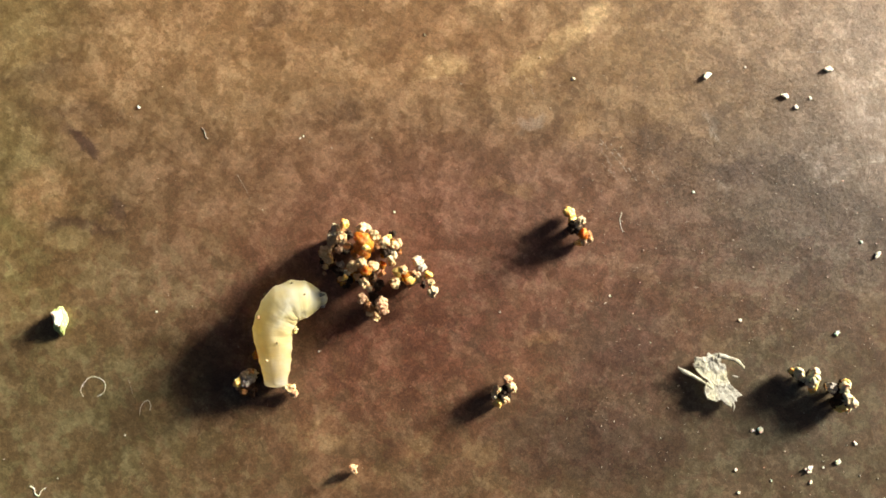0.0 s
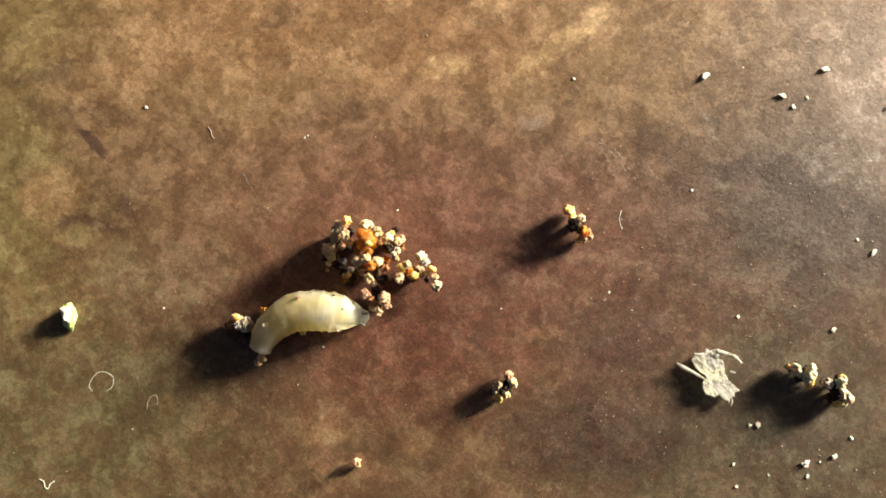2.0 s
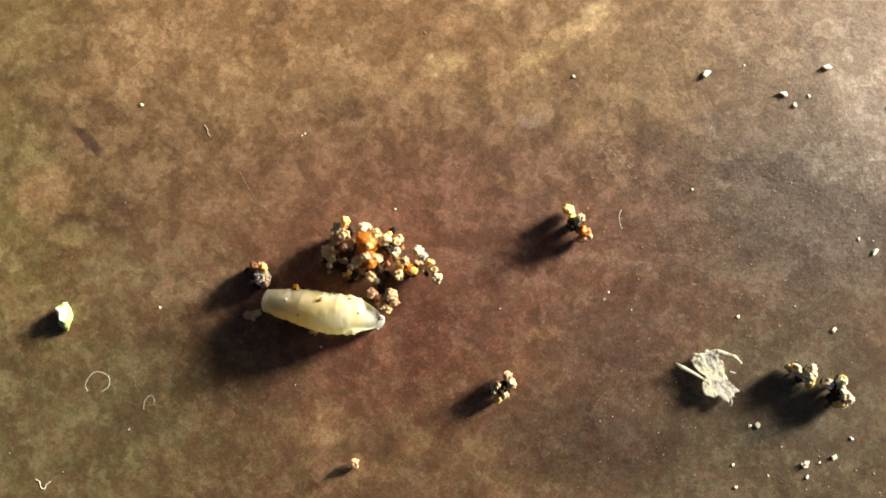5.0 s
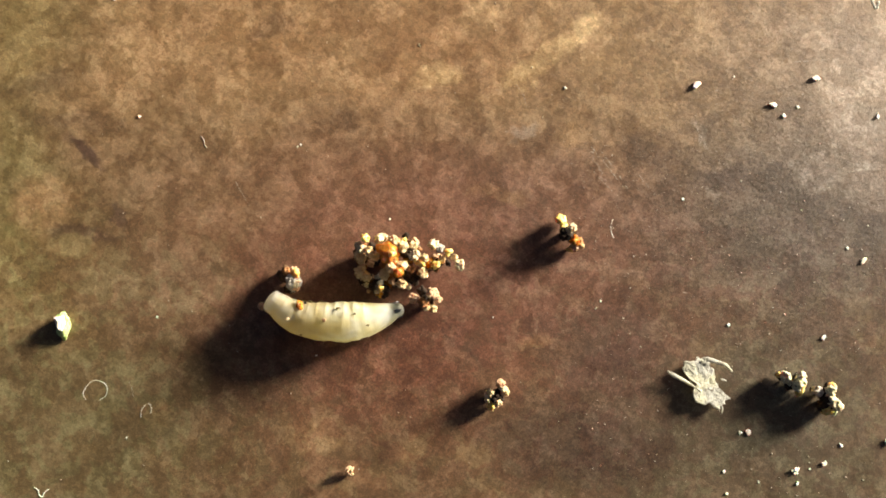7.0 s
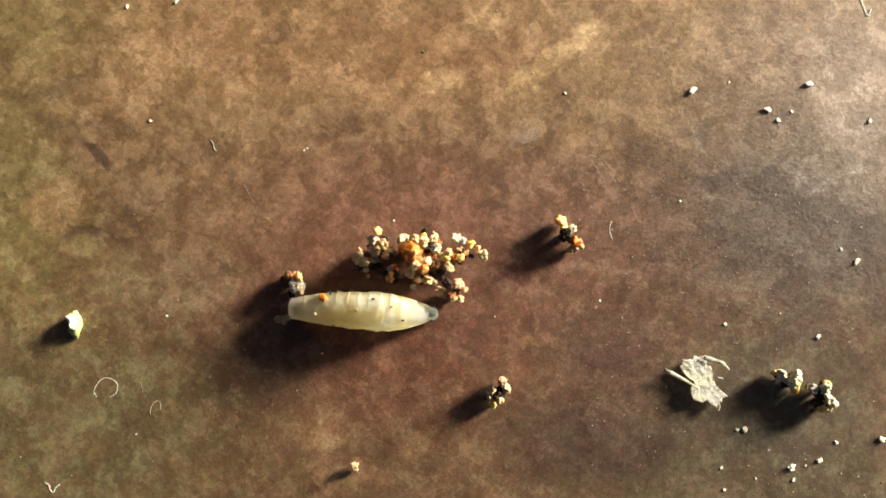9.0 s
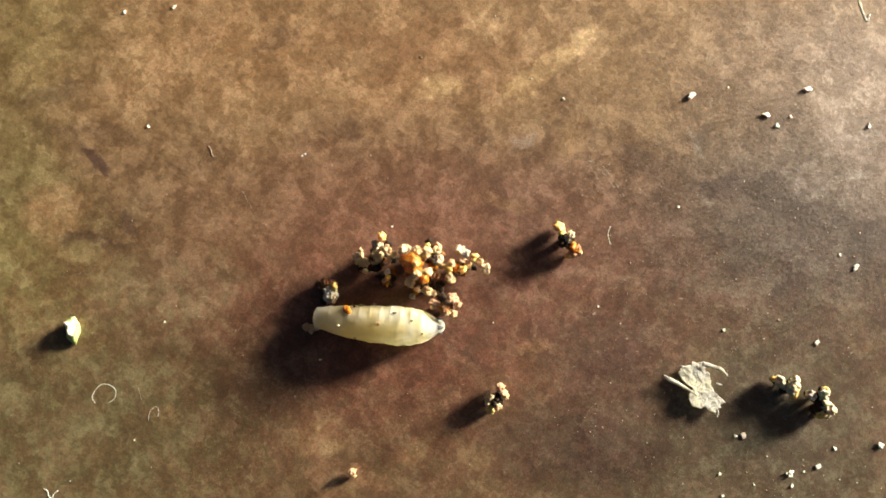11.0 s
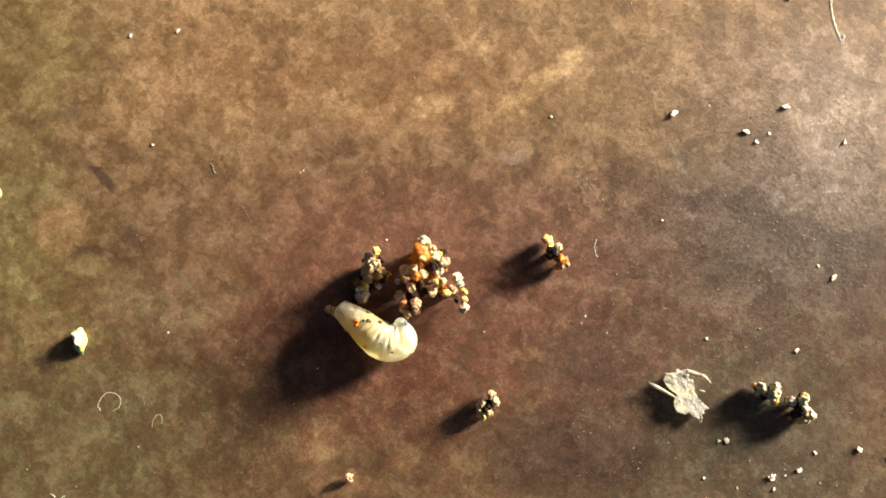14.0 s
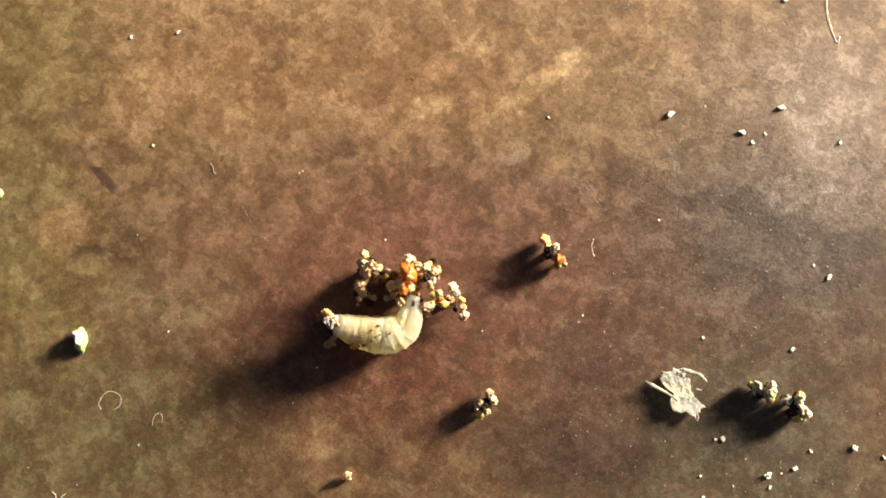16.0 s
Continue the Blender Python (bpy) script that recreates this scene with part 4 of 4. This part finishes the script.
def tuft_motion():
    rows, pale = [], []

    def drag(t, turn, dark_at, pale_at, lift=0.0):
        rows.append((t, pose(dark_at[0] * MM, dark_at[1] * MM, lift * MM, 0, 0, turn)))
        pale.append((t, pose(pale_at[0] * MM, pale_at[1] * MM, 0, 0, 0, turn)))

    drag(0.0, 120, (-13.25, -8.90), (-10.42, -9.35))
    drag(0.5, 115, (-12.73, -9.04), (-10.04, -8.89))
    drag(1.0, 105, (-13.40, -8.80), (-10.67, -8.53))
    drag(1.5, 90, (-13.86, -8.22), (-10.98, -8.49))
    drag(2.0, 50, (-14.13, -5.37), (-12.68, -7.55))
    drag(2.25, 20, (-13.73, -3.83), (-12.96, -6.33))
    drag(2.5, 5, (-13.89, -3.29), (-13.29, -5.18))
    drag(3.0, 0, (-13.56, -2.17), (-13.64, -4.93))
    drag(3.5, -5, (-13.25, -3.20), (-12.65, -5.80))
    drag(4.0, 5, (-12.66, -1.82), (-12.55, -4.47))
    drag(4.5, 0, (-12.68, -1.83), (-13.03, -4.57))
    drag(5.6, -5, (-12.11, -2.17), (-12.83, -4.80))
    drag(7.0, -10, (-10.18, -1.62), (-11.79, -3.53))
    drag(7.5, -25, (-11.17, -1.69), (-11.69, -4.17))
    drag(8.0, -25, (-10.61, -1.83), (-11.75, -4.05))
    drag(8.5, -5, (-10.64, -1.60), (-11.47, -4.20))
    drag(9.0, -5, (-10.40, -1.95), (-11.12, -4.46))
    drag(10.2, -10, (-9.08, -2.03), (-9.97, -4.73))
    drag(11.5, -20, (-7.53, -2.19), (-8.50, -4.65))
    drag(12.0, -10, (-8.03, -3.19), (-8.25, -4.97))
    drag(12.5, -20, (-7.56, -2.29), (-8.26, -4.61))
    drag(13.0, -30, (-5.92, -0.77), (-7.45, -2.68))
    drag(13.5, -30, (-4.89, -0.92), (-7.01, -2.65))
    drag(14.0, -20, (-5.35, -1.23), (-7.24, -2.68))
    drag(14.5, 10, (-6.97, -1.91), (-7.58, -3.22), 0.6)
    drag(15.0, 30, (-7.68, -3.13), (-8.42, -4.60), 1.7)
    drag(15.5, 25, (-7.25, -3.33), (-7.98, -4.66), 1.7)
    drag(16.0, 30, (-7.40, -3.46), (-7.31, -4.96), 1.7)
    walk(dark_tuft, rows)
    walk(pale_tuft, pale)


# ---- still clumps of frass ----
def still_clump(label, home, grains, tall=1.38):
    root = tagged(new("frass_clump"), label, "debris", "scattered frass")
    root.location = (home[0] * MM, home[1] * MM, 0)
    for tone, (x, y), z, r in grains:
        z *= tall
        crumb(tone, root, x - home[0], y - home[1], z, r * 1.12)
        if z > 0.6:
            # unseen darker matter down to the table, added so the shadow is unbroken
            crumb("brown" if tone in ("tan", "rust", "amber") else "black", root, x - home[0], y - home[1], z * 0.45, r * 0.85, "core", "", (1, 1, max(1.0, z * 0.5 / r)))
    return root


still_clump("upright frass pellet with yellow tip, black middle and orange foot", (9.12, 1.58), (
    ("yellow", (8.46, 2.50), 0.52, 0.42), ("yellow", (8.63, 2.06), 0.55, 0.28), ("white", (9.10, 1.87), 1.05, 0.34),
    ("white", (8.86, 1.62), 0.98, 0.26), ("black", (8.65, 1.43), 0.80, 0.46), ("black", (8.93, 1.54), 0.5, 0.55),
    ("amber", (9.25, 1.06), 0.80, 0.36), ("rust", (9.72, 0.93), 0.54, 0.32), ("cream", (9.90, 0.69), 0.39, 0.22),
    ("yellow", (9.11, 0.46), 0.3, 0.28), ("tan", (9.50, 0.66), 0.38, 0.42)))
still_clump("small frass pellet of cream crumbs round a black middle", (3.87, -9.64), (
    ("tan", (4.19, -8.76), 0.69, 0.36), ("cream", (4.50, -9.31), 0.59, 0.38), ("cream", (3.52, -9.46), 0.64, 0.36),
    ("white", (3.32, -9.74), 0.49, 0.34), ("black", (3.98, -9.54), 0.49, 0.42), ("yellow", (3.67, -10.28), 0.39, 0.42),
    ("cream", (4.01, -10.11), 0.49, 0.34), ("black", (3.87, -9.74), 0.4, 0.5), ("white", (4.30, -9.07), 0.74, 0.24)))
still_clump("olive-yellow frass pellet, two crumbs side by side", (24.70, -8.89), (
    ("yellow", (23.50, -8.23), 0.44, 0.24), ("mossy", (23.86, -8.34), 0.59, 0.44), ("mossy", (24.06, -8.65), 0.49, 0.36),
    ("black", (24.21, -8.88), 0.38, 0.42), ("mossy", (24.85, -8.40), 0.69, 0.46), ("mossy", (24.73, -8.83), 0.69, 0.5),
    ("yellow", (24.88, -9.19), 0.54, 0.42), ("black", (24.79, -8.88), 0.45, 0.5), ("white", (25.01, -8.74), 0.64, 0.28)))
still_clump("tall frass pellet of white and yellow crumbs with dark side", (27.13, -10.01), (
    ("grey", (25.95, -9.29), 0.74, 0.38), ("black", (26.47, -9.49), 0.49, 0.44), ("mossy", (26.81, -9.14), 0.88, 0.42),
    ("yellow", (26.92, -8.97), 0.79, 0.26), ("mossy", (26.87, -9.77), 0.84, 0.44), ("white", (27.19, -10.27), 0.69, 0.54),
    ("yellow", (26.72, -10.60), 0.49, 0.4), ("black", (26.76, -10.08), 0.5, 0.6), ("mossy", (27.21, -10.69), 0.35, 0.36),
    ("black", (26.47, -10.31), 0.39, 0.4)))
still_clump("single small round tan crumb", (-6.18, -14.89), (("tan", (-6.16, -14.71), 0.36, 0.32), ("cream", (-6.08, -14.97), 0.25, 0.22)), 1.0)


# ---- green bit, papery flake, fibres, chips and dust ----
def build_green_bit(x, y, r):
    root = tagged(new("leaf_bit"), "tiny bright green plant bit, white on one side", "plant bit")
    root.location = (x * MM, y * MM, 0)
    leaf = crumb("green", root, 0.15, -0.1, 0.75 * r, r, "leaf", "", (0.55, 1.0, 0.7))
    leaf.matrix_basis = Matrix.LocRotScale((0.12 * r * MM, -0.05 * r * MM, 0.36 * r * MM), Euler((0.1, 0.2, 0.15)), Vector((0.86, 0.98, 0.52)) * r)
    cap = crumb("chip", root, 0, 0, 0, r, "pale_cap", "whitish broken side")
    cap.matrix_basis = Matrix.LocRotScale((-0.08 * r * MM, 0.22 * r * MM, 0.50 * r * MM), Euler((0.2, 0.2, 1.72)), Vector((0.80, 0.60, 0.40)) * r)


build_green_bit(*(-26.00, -4.79), 0.95)
build_green_bit(*(-32.35, 6.11), 0.35)


def build_flake():
    root = tagged(new("papery_flake"), "thin crumpled off-white papery flake with frayed strands", "flake")
    outline = [(16.82, -7.73), (17.03, -7.35), (17.64, -7.29), (17.85, -7.12), (18.40, -7.02), (18.83, -7.23), (18.86, -7.59), (19.13, -8.00), (19.19, -8.54), (19.38, -9.07), (19.72, -9.45), (20.05, -9.81), (19.70, -10.15), (19.49, -10.49), (19.02, -10.49), (18.75, -10.22), (18.27, -10.31), (17.80, -10.12), (17.56, -9.75), (17.61, -9.21), (17.82, -8.87), (17.42, -8.60), (17.08, -8.27)]
    home = (18.36, -8.82)
    root.location = (home[0] * MM, home[1] * MM, 0)
    edge = curve_points([(x, y, 0) for x, y in outline + outline[:1]], 5)[:-1]
    bm = bmesh.new()
    layers = []
    for top in (1, 0):
        rings = []
        for k, f in enumerate((1.0, 0.94, 0.86, 0.77, 0.67, 0.56, 0.45, 0.34, 0.23, 0.12)):
            ring = []
            for i, p in enumerate(edge):
                q = Vector((p.x - home[0], p.y - home[1], 0)) * f
                ragged = 1 + (0.10 * noise.noise(p * 3.1) + 0.06 * noise.noise(p * 9) if k == 0 else 0)
                q *= ragged
                upper = max(0.0, min(1.0, (q.y + 0.3) / 1.2))
                crease = abs(noise.noise(q * 1.5 + Vector((3, 8, 0)))) * 0.30 + abs(noise.noise(q * 3.4)) * 0.22 + abs(noise.noise(q * 7.5)) * 0.10
                z = 0.46 - 0.08 * q.x - 0.055 * q.y + 0.10 * noise.noise(q * 0.7 + Vector((5, 2, 0))) - (0.14 + 0.36 * upper) * crease
                ring.append(bm.verts.new(Vector((q.x, q.y, z - (0 if top else 0.07))) * MM))
            rings.append(ring)
        layers.append(rings)
        m = len(edge)
        for r0, r1 in zip(rings, rings[1:]):
            for i in range(m):
                face = (r0[i], r0[(i + 1) % m], r1[(i + 1) % m], r1[i])
                bm.faces.new(face if top else face[::-1])
        bm.faces.new(rings[-1] if top else rings[-1][::-1])
    m = len(edge)
    for i in range(m):
        a, b = layers[0][0], layers[1][0]
        bm.faces.new((a[(i + 1) % m], a[i], b[i], b[(i + 1) % m]))
    bmesh.ops.recalc_face_normals(bm, faces=list(bm.faces))
    part("sheet", bm, FLAKE, root)

    def strand(name, knots, thick):
        pts = curve_points([(x - home[0], y - home[1], z) for (x, y), z in knots], 6)
        n = len(pts) - 1
        at = [i / n * (len(thick) - 1) for i in range(n + 1)]
        widths = [thick[int(u)] + (thick[min(int(u) + 1, len(thick) - 1)] - thick[int(u)]) * (u - int(u)) for u in at]
        bm = tube(pts, [w * (1 + 0.25 * noise.noise(p * 4)) for w, p in zip(widths, pts)], 8)
        for v in bm.verts:
            v.co.z = v.co.z * 0.35 + (0.30 * MM if name != "foot" else 0.0)
        part(name, bm, FLAKE, root)

    strand("spike", (((18.15, -9.41), 0.50), ((17.61, -9.03), 0.60), ((16.87, -8.60), 0.65), ((16.19, -8.24), 0.65), ((15.76, -7.97), 0.60)), (0.06, 0.07, 0.12, 0.15, 0.07))
    strand("strand", (((18.53, -7.16), 0.52), ((19.28, -7.35), 0.55), ((19.89, -7.59), 0.45), ((20.33, -8.02), 0.30)), (0.20, 0.13, 0.14, 0.06))
    strand("frayed_edge", (((19.50, -10.35), 0.45), ((19.59, -10.62), 0.40), ((19.53, -10.90), 0.30)), (0.09, 0.06, 0.03))
    strand("frayed_edge", (((19.22, -10.39), 0.42), ((19.35, -10.58), 0.35), ((19.42, -10.77), 0.30)), (0.06, 0.04, 0.02))
    strand("shred", (((19.53, -8.54), 0.12), ((19.66, -8.60), 0.12), ((19.80, -8.62), 0.12), ((19.94, -8.67), 0.12)), (0.03, 0.07, 0.05, 0.03))
    strand("foot", (((18.41, -9.32), 0.4), ((18.66, -9.45), 0.25), ((18.93, -9.6), 0.03)), (0.2, 0.18, 0.15))


build_flake()


def fibre(label, knots, thick, material=None, flat=0.45):
    pts = curve_points([(x, y, thick * 0.8) for x, y in knots], 8)
    bm = tube(pts, [thick * (0.75 + 0.25 * math.sin(i * 1.7)) for i in range(len(pts))])
    for v in bm.verts:
        v.co.z *= flat
    ob = part("fibre", bm, material or FIBRE)
    tagged(ob, label, "fibre", "loose fibres")


fibre("fine pale hair curled into an open ring", ((-24.36, -9.97), (-24.56, -9.52), (-24.27, -8.94), (-23.86, -8.64), (-23.33, -8.71), (-22.94, -9.06), (-23.00, -9.66), (-23.45, -9.97)), 0.026, CHIP, 0.3)
fibre("fine pale hair curled into a small loop", ((-20.57, -11.18), (-20.54, -10.73), (-20.32, -10.34), (-20.01, -10.23), (-19.85, -10.57), (-19.92, -10.91)), 0.018, CHIP, 0.3)
fibre("short curled white thread", ((-27.78, -15.91), (-27.51, -16.06), (-27.42, -16.40), (-27.19, -16.55), (-27.05, -16.25), (-26.75, -16.02)), 0.045, CHIP)
fibre("short curled grey thread", ((-16.72, 8.38), (-16.53, 8.15), (-16.44, 7.75), (-16.29, 7.60)), 0.045)
fibre("short bent white hair", ((12.21, 2.60), (12.05, 2.06), (12.16, 1.47), (12.27, 1.28)), 0.028, CHIP, 0.3)
fibre("white thread bent at its end", ((30.55, 21.69), (30.54, 20.26), (30.79, 18.91), (31.22, 17.75), (31.46, 18.29)), 0.12, FLAKE, 0.12)
fibre("very faint short pale hair", ((-21.42, -8.75), (-21.22, -9.20), (-21.09, -9.74)), 0.009)


def chip(x, y, r, tone="chip"):
    if tone == "chip" and r > 0.12:
        tone = "chip" if picker.random() < 0.55 else "flaky"
    ob = crumb(tone, None, x, y, r * 0.55, r, "speck" if tone == "olive" else "chip")
    # broad face tilted to the sun to look brighter, each by its own amount
    lean = picker.uniform(4, 12)
    turn = Matrix.Rotation(radians(lean), 3, Vector((-math.sin(radians(SUN_AZIMUTH)), math.cos(radians(SUN_AZIMUTH)), 0)))
    turn = turn @ Matrix.Rotation(picker.uniform(0, 6.28), 3, "Z")
    ob.matrix_basis = Matrix.LocRotScale((x * MM, y * MM, r * 0.20 * MM), turn.to_quaternion(), Vector((r * 1.1, r * 0.95, r * (0.34 if tone == "flaky" else 0.14))))
    tagged(ob, "tiny off-white ragged chip" if tone == "flaky" else "tiny off-white angular chip" if tone == "chip" else "tiny dark speck on the tabletop", "crumb", "scattered chips")


for place, r in (((18.23, 12.22), 0.40), ((26.81, 12.66), 0.38), ((23.71, 10.77), 0.37), ((24.41, 9.98), 0.22), ((25.45, 10.62), 0.13),
                 ((20.93, 12.79), 0.10), ((8.92, 11.89), 0.13), ((26.92, -5.73), 0.23), ((29.88, -0.37), 0.26), ((20.26, -4.81), 0.13),
                 ((3.77, -4.27), 0.075), ((11.30, -3.15), 0.10), ((28.77, 0.61), 0.14), ((17.20, 4.03), 0.12)):
    chip(*place, r)
for place, r in (((21.49, -12.22), 0.27), ((20.98, -12.29), 0.14), ((24.80, -14.89), 0.30), ((24.90, -15.76), 0.17), ((26.83, -14.40), 0.26),
                 ((27.99, -13.18), 0.15), ((25.78, -14.82), 0.11), ((19.78, -14.92), 0.15), ((22.20, -15.68), 0.12), ((19.98, -16.47), 0.15),
                 ((-3.47, 2.57), 0.10), ((-8.53, -6.92), 0.12), ((-21.04, 9.77), 0.13), ((-9.75, 7.82), 0.09)):
    chip(*place, r)
for place, r in (((-21.53, -12.55), 0.07), ((-19.56, -4.23), 0.10), ((31.27, -12.95), 0.28), ((33.46, -13.66), 0.20), ((31.16, 9.95), 0.25),
                 ((29.93, -0.27), 0.25), ((27.37, 21.15), 0.22), ((28.77, 0.59), 0.12), ((-19.38, 18.57), 0.20), ((-22.95, 18.17), 0.18),
                 ((-9.97, 7.67), 0.09), ((20.29, -4.81), 0.12)):
    chip(*place, r)
chip(*(-1.40, 14.93), 0.12, "olive")


def build_dust():
    """Fine pale dust, too small to count."""
    rng = random.Random(21)
    bm = bmesh.new()
    for k in range(620):
        if k < 420:
            x, y = rng.uniform(8, 34), rng.uniform(-21, 6)
        else:
            x, y = rng.uniform(-34, 34), rng.uniform(-20, 22)
        r = 0.020 + 0.045 * rng.random() ** 3
        blob(bm, (x, y, r * 0.3), (r, r * rng.uniform(0.6, 1.3), r * 0.45), k, 0.5, (0, 0, rng.uniform(0, 3)), level=1)
    ob = part("dust", bm, DUST)
    tagged(ob, "fine scattered pale dust on the tabletop", "dust", kind="stuff")


build_dust()


def motions():
    larva_motion()
    clump_motion()
    tuft_motion()


motions()
